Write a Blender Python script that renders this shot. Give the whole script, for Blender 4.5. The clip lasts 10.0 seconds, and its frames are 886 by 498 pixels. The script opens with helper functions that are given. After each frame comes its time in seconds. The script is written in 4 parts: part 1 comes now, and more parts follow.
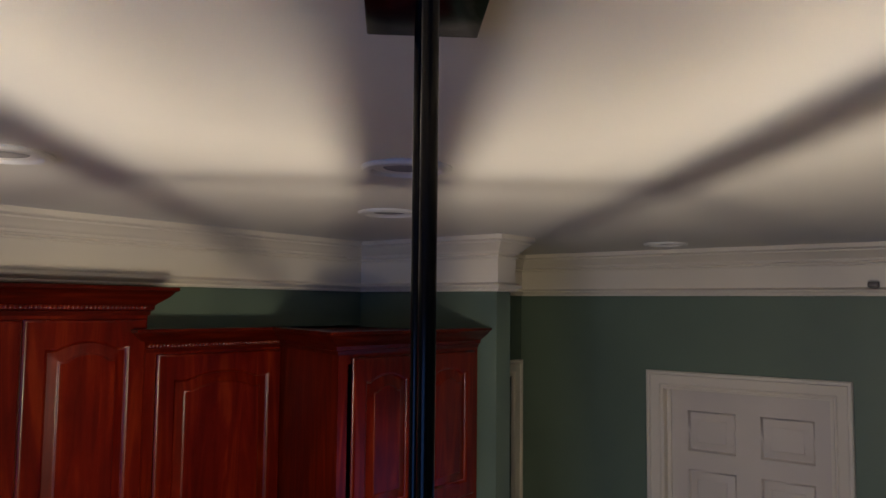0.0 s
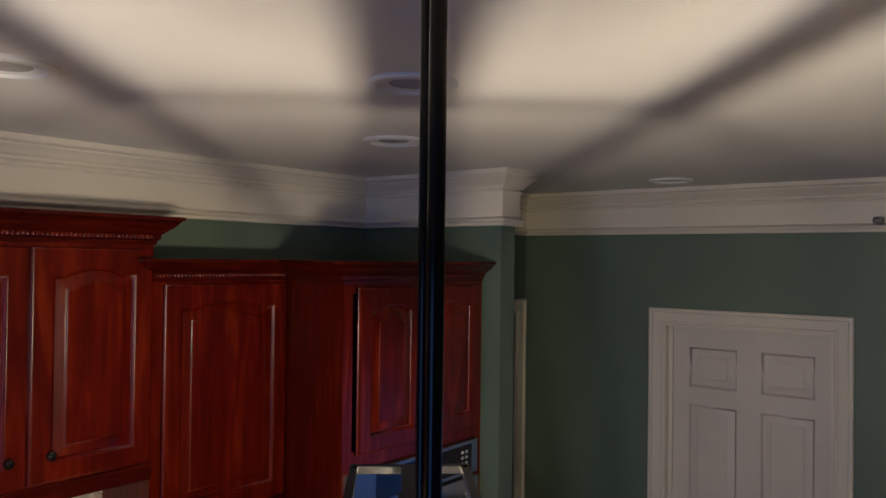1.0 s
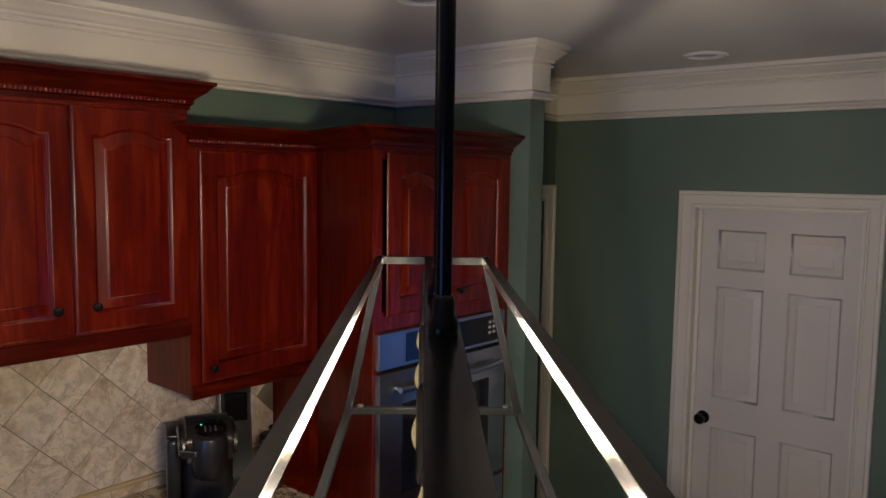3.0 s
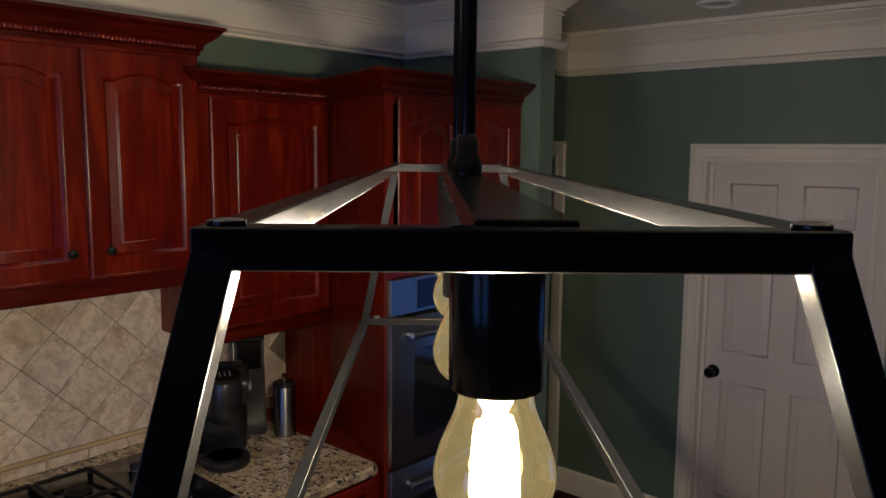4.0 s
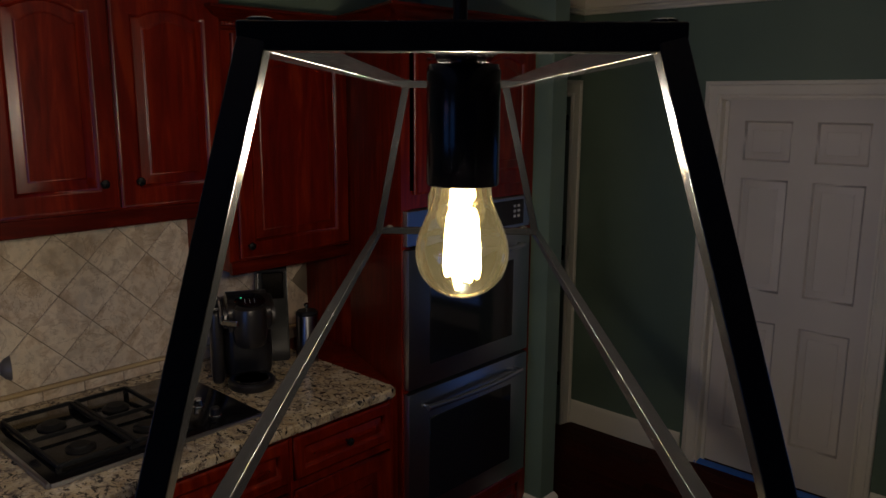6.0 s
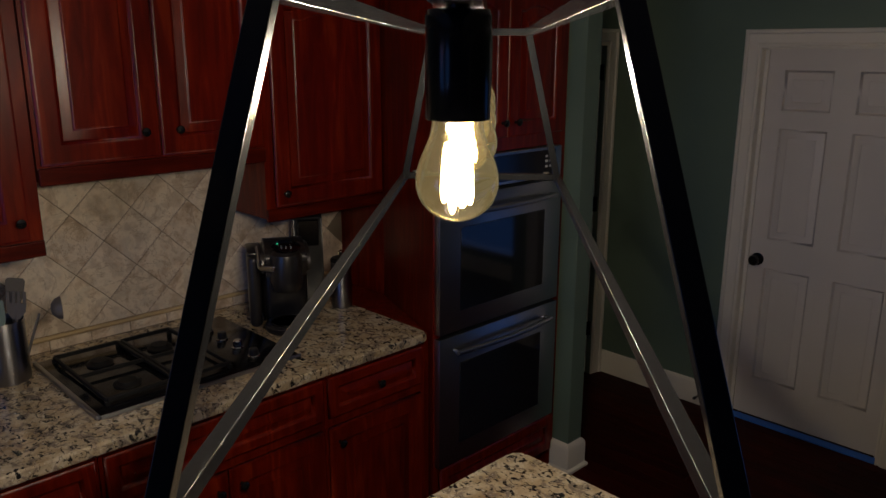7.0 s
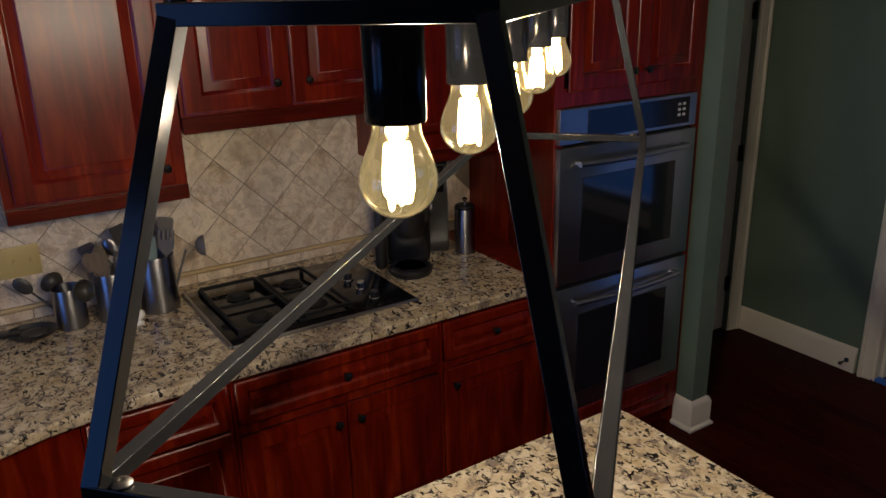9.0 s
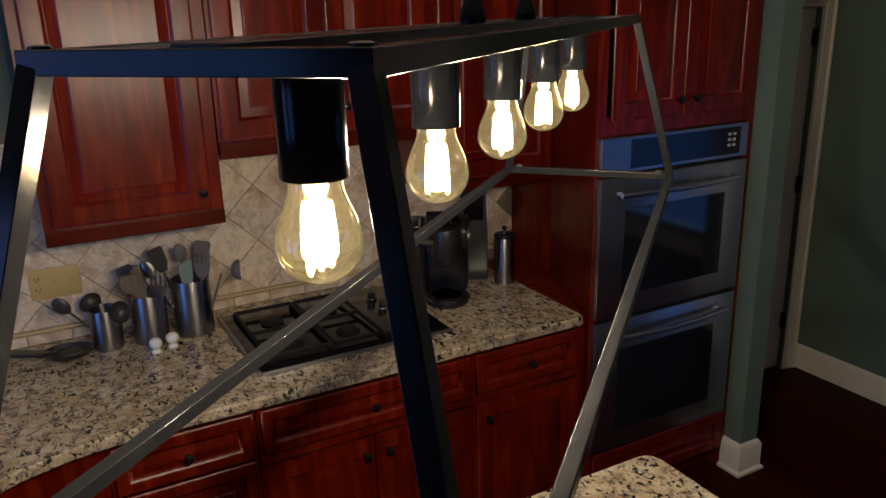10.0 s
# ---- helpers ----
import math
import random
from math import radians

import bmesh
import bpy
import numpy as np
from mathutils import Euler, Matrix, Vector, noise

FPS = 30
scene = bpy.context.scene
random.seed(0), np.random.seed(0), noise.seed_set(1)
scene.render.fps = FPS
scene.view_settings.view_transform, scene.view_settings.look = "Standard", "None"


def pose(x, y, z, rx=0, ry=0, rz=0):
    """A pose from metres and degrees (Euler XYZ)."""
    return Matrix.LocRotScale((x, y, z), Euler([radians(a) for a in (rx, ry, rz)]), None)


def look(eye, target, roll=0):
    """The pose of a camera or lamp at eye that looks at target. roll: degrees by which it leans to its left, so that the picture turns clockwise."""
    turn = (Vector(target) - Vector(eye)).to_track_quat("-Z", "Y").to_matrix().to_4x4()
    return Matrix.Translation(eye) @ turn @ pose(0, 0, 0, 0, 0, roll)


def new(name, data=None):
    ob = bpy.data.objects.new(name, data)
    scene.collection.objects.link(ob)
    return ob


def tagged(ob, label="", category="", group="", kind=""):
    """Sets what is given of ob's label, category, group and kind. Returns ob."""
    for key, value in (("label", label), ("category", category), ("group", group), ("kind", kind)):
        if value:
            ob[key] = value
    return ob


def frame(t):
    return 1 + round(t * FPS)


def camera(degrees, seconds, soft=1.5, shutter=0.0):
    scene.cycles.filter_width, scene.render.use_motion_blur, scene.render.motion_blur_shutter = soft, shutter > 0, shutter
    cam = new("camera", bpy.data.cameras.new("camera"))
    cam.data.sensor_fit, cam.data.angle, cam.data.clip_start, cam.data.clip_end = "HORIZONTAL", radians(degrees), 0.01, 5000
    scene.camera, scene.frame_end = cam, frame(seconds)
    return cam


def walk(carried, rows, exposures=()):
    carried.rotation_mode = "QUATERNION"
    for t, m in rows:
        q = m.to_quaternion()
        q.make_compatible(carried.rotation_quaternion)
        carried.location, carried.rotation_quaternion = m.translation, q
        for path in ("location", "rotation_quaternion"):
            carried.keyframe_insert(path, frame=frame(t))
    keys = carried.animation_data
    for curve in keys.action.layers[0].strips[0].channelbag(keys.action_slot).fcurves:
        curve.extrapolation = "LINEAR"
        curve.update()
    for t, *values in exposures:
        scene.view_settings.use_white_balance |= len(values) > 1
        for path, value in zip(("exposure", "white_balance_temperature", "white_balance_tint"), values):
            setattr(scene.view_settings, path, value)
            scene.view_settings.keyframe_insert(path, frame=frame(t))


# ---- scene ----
cam = camera(59.7, 10.0)
PATH = [
    (0, (0.132, 0.233, 2.435), (-1.098, 1.802, 2.582), 0.6),
    (0.5, (0.129, 0.233, 2.394), (-1.105, 1.804, 2.481), 0.8),
    (1, (0.129, 0.231, 2.357), (-1.111, 1.8, 2.382), 0.7),
    (1.5, (0.14, 0.226, 2.318), (-1.111, 1.786, 2.286), 0.7),
    (2, (0.147, 0.219, 2.273), (-1.116, 1.767, 2.186), 0.7),
    (2.5, (0.157, 0.21, 2.224), (-1.119, 1.743, 2.088), 0.6),
    (2.7, (0.169, 0.211, 2.206), (-1.117, 1.734, 2.047), 0.7),
    (4, (0.169, 0.1925, 2.0685), (-1.1385, 1.6855, 1.816), 0.5),
    (4.5, (0.1854, 0.1825, 2.0447), (-1.13, 1.6636, 1.7683), 0.2),
    (5, (0.2066, 0.172, 2.0255), (-1.1085, 1.647, 1.719), 0.3),
    (5.5, (0.2328, 0.1489, 2.0199), (-1.0884, 1.6122, 1.6826), 0.3),
    (7, (0.3125, 0.104, 2.013), (-1.07, 1.46, 1.512), 0.2),
    (7.5, (0.346, 0.1055, 2.012), (-1.079, 1.39, 1.448), 0.0),
    (8, (0.374, 0.126, 2.022), (-1.106, 1.322, 1.406), -0.5),
    (8.5, (0.4, 0.156, 2.0365), (-1.1402, 1.256, 1.3918), -1.0),
    (9, (0.4088, 0.2005, 2.0528), (-1.1864, 1.2191, 1.4072), -1.4),
    (9.5, (0.402, 0.256, 2.06), (-1.241, 1.21, 1.436), -1.4),
    (10, (0.394, 0.3, 2.06), (-1.29, 1.204, 1.472), -1.4),
]
walk(cam, [(t, look(e, g, r)) for t, e, g, r in PATH],
     [(0, 0.25), (0.5, 0.28), (1.5, 0.42), (2.7, 0.6), (4, 0.28), (4.5, 0.05), (5.5, -0.6), (7, -0.54), (7.5, -0.2), (8.5, 0.14), (9.5, 0.22), (10, 0.2)])

# ---- world, lamps ----
# daylight is a faint dusk glow: window behind the camera, added low one north
world = bpy.data.worlds.new("dusk")
scene.world = world
world.use_nodes = True
wn = world.node_tree.nodes
sky = wn.new("ShaderNodeTexSky")
sky.sky_type, sky.sun_disc = "NISHITA", False
sky.sun_elevation, sky.sun_rotation = radians(1.0), radians(200)
wn["Background"].inputs["Strength"].default_value = 0.05
world.node_tree.links.new(sky.outputs[0], wn["Background"].inputs["Color"])

BULB_WATTS = 8.0
DUSK_WATTS = 20.0
DUSK2_WATTS = 2.5
dusk = bpy.data.lights.new("window_dusk", "AREA")
dusk.shape, dusk.size, dusk.size_y, dusk.energy, dusk.color = "RECTANGLE", 1.9, 1.3, DUSK_WATTS, (0.09, 0.30, 1.0)
dusk_ob = new("window_dusk", dusk)
dusk_ob.matrix_world = look((-0.2, -2.64, 1.55), (-0.2, 0.0, 1.55))
# added blue lamp, kept low to reflect in the ovens, not the upper doors
dusk2 = bpy.data.lights.new("added_dusk_north", "AREA")
dusk2.shape, dusk2.size, dusk2.size_y, dusk2.energy, dusk2.color = "RECTANGLE", 1.7, 1.0, DUSK2_WATTS, (0.09, 0.30, 1.0)
dusk2_ob = new("added_dusk_north", dusk2)
dusk2_ob.matrix_world = look((1.15, 5.14, 0.75), (1.15, 3.0, 0.75))

# ---- materials ----


def mat(name, base, rough=0.5, metal=0.0, spec=0.5, coat=0.0):
    m = bpy.data.materials.new(name)
    m.use_nodes = True
    b = m.node_tree.nodes["Principled BSDF"]
    b.inputs["Base Color"].default_value = (*base, 1)
    b.inputs["Roughness"].default_value = rough
    b.inputs["Metallic"].default_value = metal
    b.inputs["Specular IOR Level"].default_value = spec
    b.inputs["Coat Weight"].default_value = coat
    b.inputs["Coat Roughness"].default_value = 0.27
    return m


def node(m, kind, **values):
    n = m.node_tree.nodes.new(kind)
    for k, v in values.items():
        n.inputs[k.replace("_", " ")].default_value = v
    return n


def link(m, a, b):
    m.node_tree.links.new(a, b)


def coords(m, scale=(1, 1, 1), world_space=True):
    src = m.node_tree.nodes.new("ShaderNodeNewGeometry").outputs["Position"] if world_space else m.node_tree.nodes.new("ShaderNodeTexCoord").outputs["Object"]
    mp = m.node_tree.nodes.new("ShaderNodeMapping")
    mp.inputs["Scale"].default_value = scale
    link(m, src, mp.inputs["Vector"])
    return mp.outputs[0]


def ramp(m, fac, stops):
    r = m.node_tree.nodes.new("ShaderNodeValToRGB")
    e = r.color_ramp.elements
    while len(e) < len(stops):
        e.new(0.5)
    for el, (p, c) in zip(e, stops):
        el.position, el.color = p, (*c, 1)
    link(m, fac, r.inputs[0])
    return r.outputs[0]


def noise_out(m, vec, scale, detail=4, rough=0.55, distortion=0.0):
    n = node(m, "ShaderNodeTexNoise", Scale=scale, Detail=detail, Roughness=rough, Distortion=distortion)
    link(m, vec, n.inputs["Vector"])
    return n.outputs["Fac"]


def mix(m, fac, a, b, blend="MIX"):
    n = m.node_tree.nodes.new("ShaderNodeMix")
    n.data_type, n.blend_type = "RGBA", blend
    for sock, val in ((n.inputs["Factor"], fac), (n.inputs["A"], a), (n.inputs["B"], b)):
        if isinstance(val, (int, float)):
            sock.default_value = val
        elif isinstance(val, tuple):
            sock.default_value = (*val, 1)
        else:
            link(m, val, sock)
    return n.outputs["Result"]


def principled(m):
    return m.node_tree.nodes["Principled BSDF"]


def colour(m, out):
    link(m, out, principled(m).inputs["Base Color"])


def bump(m, height, strength=0.2, distance=0.002):
    b = node(m, "ShaderNodeBump", Strength=strength, Distance=distance)
    link(m, height, b.inputs["Height"])
    link(m, b.outputs[0], principled(m).inputs["Normal"])


def roughness(m, fac, lo, hi):
    n = m.node_tree.nodes.new("ShaderNodeMapRange")
    n.inputs["To Min"].default_value, n.inputs["To Max"].default_value = lo, hi
    link(m, fac, n.inputs["Value"])
    link(m, n.outputs[0], principled(m).inputs["Roughness"])


def painted(name, base, rough=0.5, grain=420.0, amount=0.08, spec=0.5):
    m = mat(name, base, rough, spec=spec)
    v = coords(m)
    big = noise_out(m, v, 1.7, 3)
    dark, light = tuple(c * (1 - amount) for c in base), tuple(min(1, c * (1 + amount)) for c in base)
    colour(m, ramp(m, big, [(0.3, dark), (0.7, light)]))
    fine = noise_out(m, v, grain, 2)
    bump(m, fine, 0.12, 0.0008)
    roughness(m, big, max(0.05, rough - 0.06), rough + 0.06)
    return m


def wood(name, dark, mid, light, grain_axis="z", rough=0.25, coat=0.5, per_piece=0.0):
    m = mat(name, mid, rough, spec=0.06, coat=coat)
    s = {"x": (1.2, 14, 14), "y": (14, 1.2, 14), "z": (9, 9, 1.0)}[grain_axis]
    v = coords(m, s)
    if per_piece:
        info = m.node_tree.nodes.new("ShaderNodeObjectInfo")
        add = m.node_tree.nodes.new("ShaderNodeVectorMath")
        add.operation = "ADD"
        sc = m.node_tree.nodes.new("ShaderNodeMath")
        sc.operation, sc.inputs[1].default_value = "MULTIPLY", 37.0
        link(m, info.outputs["Random"], sc.inputs[0])
        link(m, v, add.inputs[0])
        link(m, sc.outputs[0], add.inputs[1])
        v = add.outputs[0]
    rings = noise_out(m, v, 1.9, 4, 0.5, 1.4)
    fine = noise_out(m, coords(m, tuple(k * 6 for k in s)), 3.0, 4)
    col = ramp(m, rings, [(0.28, dark), (0.5, mid), (0.72, light)])
    col = mix(m, 0.06, col, ramp(m, fine, [(0.35, dark), (0.65, light)]))
    if per_piece:
        col = mix(m, per_piece, col, ramp(m, info.outputs["Random"], [(0.0, dark), (1.0, light)]))
    blotch = noise_out(m, coords(m, (1, 1, 0.45)), 7.0, 4, 0.6, 0.6)
    col = mix(m, 0.45, col, ramp(m, blotch, [(0.32, (0.45, 0.40, 0.38)), (0.66, (1, 1, 1))]), "MULTIPLY")
    colour(m, col)
    roughness(m, fine, rough - 0.05, rough + 0.12)
    bump(m, fine, 0.06, 0.0006)
    return m


M_CEIL = painted("ceiling_paint", (0.78, 0.76, 0.73), 0.75, 300, 0.02, 0.2)
M_GREEN = painted("green_wall_paint", (0.115, 0.165, 0.125), 0.55, 260, 0.07)
M_TRIM = painted("cream_trim_paint", (0.72, 0.67, 0.58), 0.38, 500, 0.04)
M_DOOR = painted("white_door_paint", (0.645, 0.592, 0.54), 0.42, 300, 0.04)
M_CHERRY = wood("cherry_wood", (0.078, 0.0032, 0.0006), (0.126, 0.0056, 0.0008), (0.215, 0.019, 0.0030), "z", 0.3, 0.58)
M_CHERRY_X = wood("cherry_wood_rail", (0.042, 0.0020, 0.0005), (0.074, 0.0040, 0.0008), (0.13, 0.0105, 0.002), "y", 0.28, 0.45)
M_FLOOR = wood("red_hardwood", (0.013, 0.0009, 0.0004), (0.034, 0.0020, 0.0007), (0.060, 0.0042, 0.0012), "x", 0.4, 0.0, 0.35)
M_SUBFLOOR = mat("dark_floor_joint", (0.02, 0.008, 0.005), 0.8)

M_BLACK = mat("black_painted_steel", (0.0035, 0.0036, 0.004), 0.3, 0.0, 0.17)
bump(M_BLACK, noise_out(M_BLACK, coords(M_BLACK, world_space=False), 900, 3), 0.03, 0.0003)
roughness(M_BLACK, noise_out(M_BLACK, coords(M_BLACK, world_space=False), 12, 3), 0.11, 0.2)
principled(M_BLACK).inputs["Specular Tint"].default_value = (1.0, 0.90, 0.78, 1)
M_GUNMETAL = mat("worn_gunmetal", (0.05, 0.045, 0.04), 0.35, 0.85)
gv = coords(M_GUNMETAL, world_space=False)
roughness(M_GUNMETAL, noise_out(M_GUNMETAL, gv, 70, 5), 0.2, 0.55)
bump(M_GUNMETAL, noise_out(M_GUNMETAL, gv, 300, 4), 0.15, 0.0004)
M_STEEL = mat("brushed_steel", (0.40, 0.41, 0.43), 0.32, 1.0)
sv = coords(M_STEEL, (3, 3, 420))
roughness(M_STEEL, noise_out(M_STEEL, sv, 2.0, 3), 0.24, 0.42)
bump(M_STEEL, noise_out(M_STEEL, sv, 2.0, 2), 0.05, 0.0003)
M_STEEL_CAN = mat("brushed_canister_steel", (0.30, 0.30, 0.32), 0.26, 1.0)
principled(M_STEEL_CAN).inputs["Anisotropic"].default_value = 0.85
principled(M_STEEL_CAN).inputs["Anisotropic Rotation"].default_value = 0.25
sv = coords(M_STEEL_CAN, (6, 6, 500))
roughness(M_STEEL_CAN, noise_out(M_STEEL_CAN, sv, 2.0, 3), 0.3, 0.4)
M_CHROME = mat("chrome", (0.6, 0.6, 0.6), 0.12, 1.0)
M_BRONZE = mat("dark_bronze_knob", (0.011, 0.010, 0.0095), 0.08, 0.2, 0.6)
M_OVENGLASS = mat("dark_oven_glass", (0.008, 0.009, 0.012), 0.06, 0.0, 0.6)
M_BLACKGLASS = mat("black_ceramic_glass", (0.006, 0.006, 0.007), 0.12, 0.0, 0.35)
M_IRON = mat("black_cast_iron", (0.007, 0.007, 0.007), 0.6, 0.0, 0.3)
bump(M_IRON, noise_out(M_IRON, coords(M_IRON), 500, 3), 0.3, 0.001)
M_PLASTIC = mat("black_plastic", (0.012, 0.012, 0.014), 0.3)
bump(M_PLASTIC, noise_out(M_PLASTIC, coords(M_PLASTIC), 700, 2), 0.08, 0.0005)
M_GREYPLASTIC = mat("silver_grey_plastic", (0.05, 0.047, 0.046), 0.3, 0.6)
M_SCREEN = mat("black_display", (0.004, 0.004, 0.005), 0.15)
M_GREYINK = mat("grey_ink", (0.45, 0.45, 0.45), 0.5)
M_TEALGREY = mat("teal_grey_silicone", (0.2, 0.28, 0.3), 0.5)
M_GREYNYLON = mat("grey_nylon", (0.12, 0.108, 0.096), 0.42)
M_DARKNYLON = mat("dark_nylon", (0.03, 0.028, 0.026), 0.4)
M_UTWOOD = wood("utensil_wood", (0.09, 0.066, 0.045), (0.15, 0.115, 0.08), (0.22, 0.17, 0.12), "z", 0.5, 0.0)
M_CERAMIC = mat("white_glazed_ceramic", (0.8, 0.78, 0.74), 0.15)
M_IVORY = mat("ivory_plastic", (0.5, 0.39, 0.16), 0.35)
M_TAPE = mat("blue_masking_tape", (0.03, 0.16, 0.62), 0.6)
M_CANWHITE = mat("white_lamp_trim", (0.75, 0.74, 0.72), 0.35)
M_CANDARK = mat("dark_lamp_glass", (0.42, 0.42, 0.43), 0.25)
M_WHITEINK = mat("pale_label_ink", (0.13, 0.13, 0.13), 0.6)

M_LED = mat("green_indicator", (0.02, 0.3, 0.1), 0.4)
principled(M_LED).inputs["Emission Color"].default_value = (0.05, 1.0, 0.45, 1)
principled(M_LED).inputs["Emission Strength"].default_value = 0.6

M_FILAMENT = mat("glowing_filament", (1, 0.8, 0.5), 0.5)
principled(M_FILAMENT).inputs["Emission Color"].default_value = (1.0, 0.72, 0.36, 1)
principled(M_FILAMENT).inputs["Emission Strength"].default_value = 60.0

M_BULBGLASS = mat("amber_bulb_glass", (1.0, 0.95, 0.78), 0.02)
principled(M_BULBGLASS).inputs["Transmission Weight"].default_value = 1.0
principled(M_BULBGLASS).inputs["IOR"].default_value = 1.45

# faint emission put into the clear glass as the glow haze round the filament
principled(M_BULBGLASS).inputs["Emission Color"].default_value = (1.0, 0.78, 0.36, 1)
principled(M_BULBGLASS).inputs["Emission Strength"].default_value = 0.05

M_WINGLASS = mat("window_glass", (1, 1, 1), 0.0)
principled(M_WINGLASS).inputs["Transmission Weight"].default_value = 1.0

# speckled cream granite
M_GRANITE = mat("speckled_granite", (0.5, 0.42, 0.3), 0.14)
v = coords(M_GRANITE)
warp = noise_out(M_GRANITE, v, 14, 4, 0.6, 0.8)
col = ramp(M_GRANITE, warp, [(0.3, (0.34, 0.24, 0.13)), (0.5, (0.50, 0.40, 0.26)), (0.7, (0.62, 0.53, 0.39))])
grey = noise_out(M_GRANITE, v, 26, 5, 0.65, 0.5)
col = mix(M_GRANITE, ramp(M_GRANITE, grey, [(0.5, (0, 0, 0)), (0.6, (0.9, 0.9, 0.9))]), col, (0.19, 0.15, 0.12))
dots = noise_out(M_GRANITE, coords(M_GRANITE, (1.0, 1.35, 1.0)), 36, 5, 0.62, 1.3)
col = mix(M_GRANITE, ramp(M_GRANITE, dots, [(0.548, (0, 0, 0)), (0.585, (1, 1, 1))]), col, (0.018, 0.016, 0.015))
fleck = noise_out(M_GRANITE, v, 150, 3)
col = mix(M_GRANITE, ramp(M_GRANITE, fleck, [(0.62, (0, 0, 0)), (0.7, (0.7, 0.7, 0.7))]), col, (0.74, 0.68, 0.58))
colour(M_GRANITE, col)
roughness(M_GRANITE, grey, 0.1, 0.22)

# honed travertine tile, each piece its own veining
M_TILE = mat("travertine_tile", (0.45, 0.38, 0.28), 0.45)
info = M_TILE.node_tree.nodes.new("ShaderNodeObjectInfo")
sc = M_TILE.node_tree.nodes.new("ShaderNodeMath")
sc.operation, sc.inputs[1].default_value = "MULTIPLY", 53.0
link(M_TILE, info.outputs["Random"], sc.inputs[0])
add = M_TILE.node_tree.nodes.new("ShaderNodeVectorMath")
link(M_TILE, coords(M_TILE), add.inputs[0])
link(M_TILE, sc.outputs[0], add.inputs[1])
vein = noise_out(M_TILE, add.outputs[0], 10, 9, 0.62, 0.25)
cloud = noise_out(M_TILE, add.outputs[0], 17, 8, 0.66, 0.15)
pits = noise_out(M_TILE, add.outputs[0], 95, 4, 0.6)
col = ramp(M_TILE, vein, [(0.32, (0.36, 0.25, 0.16)), (0.42, (0.60, 0.46, 0.33)), (0.48, (0.78, 0.66, 0.52)), (0.55, (0.80, 0.70, 0.57)), (0.60, (0.62, 0.50, 0.38)), (0.72, (0.44, 0.32, 0.22))])
col = mix(M_TILE, ramp(M_TILE, cloud, [(0.47, (0, 0, 0)), (0.60, (0.5, 0.5, 0.5)), (0.72, (0.15, 0.15, 0.15))]), col, (0.46, 0.40, 0.34))
crack = noise_out(M_TILE, add.outputs[0], 8, 7, 0.6, 1.1)
col = mix(M_TILE, ramp(M_TILE, crack, [(0.482, (0, 0, 0)), (0.497, (0.65, 0.65, 0.65)), (0.503, (0.65, 0.65, 0.65)), (0.518, (0, 0, 0))]), col, (0.34, 0.24, 0.16))
col = mix(M_TILE, ramp(M_TILE, pits, [(0.64, (0, 0, 0)), (0.7, (0.6, 0.6, 0.6))]), col, (0.26, 0.18, 0.12))
col = mix(M_TILE, 0.24, col, ramp(M_TILE, info.outputs["Random"], [(0, (0.40, 0.30, 0.21)), (1, (0.78, 0.68, 0.55))]))
colour(M_TILE, col)
bump(M_TILE, vein, 0.25, 0.0015)
M_GROUT = painted("grout", (0.20, 0.16, 0.12), 0.85, 500, 0.1)
M_LINER = painted("ochre_stone_liner", (0.50, 0.37, 0.2), 0.4, 200, 0.12)

# ---- mesh helpers ----


def box(bm, x0, x1, y0, y1, z0, z1, bev=0.0, seg=1):
    m = Matrix.LocRotScale(((x0 + x1) / 2, (y0 + y1) / 2, (z0 + z1) / 2), None, (abs(x1 - x0), abs(y1 - y0), abs(z1 - z0)))
    r = bmesh.ops.create_cube(bm, size=1.0, matrix=m)
    if bev:
        es = list({e for v in r["verts"] for e in v.link_edges})
        bmesh.ops.bevel(bm, geom=es, offset=bev, segments=seg, affect="EDGES", profile=0.5)
    return bm


def bar(bm, a, b, w, h, up=(0, 0, 1), bev=0.0):
    """A rectangular tube from a to b, w across and h along up."""
    a, b = Vector(a), Vector(b)
    d = (b - a).normalized()
    s = d.cross(Vector(up)).normalized()
    u = s.cross(d).normalized()
    vs = [[bm.verts.new(p + s * w / 2 * i + u * h / 2 * j) for i, j in ((-1, -1), (1, -1), (1, 1), (-1, 1))] for p in (a, b)]
    fs = [bm.faces.new(vs[0][::-1]), bm.faces.new(vs[1])]
    for k in range(4):
        fs.append(bm.faces.new((vs[0][k], vs[0][(k + 1) % 4], vs[1][(k + 1) % 4], vs[1][k])))
    if bev:
        es = list({e for f in fs for e in f.edges})
        bmesh.ops.bevel(bm, geom=es, offset=bev, segments=1, affect="EDGES")
    return bm


def lathe(bm, prof, n=32, m=Matrix(), cap=True):
    """Turns a profile of (radius, height) round z."""
    rings = []
    for r, z in prof:
        if r < 1e-6:
            rings.append([bm.verts.new(m @ Vector((0, 0, z)))])
        else:
            rings.append([bm.verts.new(m @ Vector((r * math.cos(2 * math.pi * k / n), r * math.sin(2 * math.pi * k / n), z))) for k in range(n)])
    for a, b in zip(rings, rings[1:]):
        for k in range(n):
            j = (k + 1) % n
            if len(a) == 1 and len(b) == 1:
                continue
            if len(a) == 1:
                bm.faces.new((a[0], b[j], b[k]))
            elif len(b) == 1:
                bm.faces.new((a[k], a[j], b[0]))
            else:
                bm.faces.new((a[k], a[j], b[j], b[k]))
    if cap:
        for ring in (rings[0][::-1], rings[-1]):
            if len(ring) > 2:
                bm.faces.new(ring)
    return bm


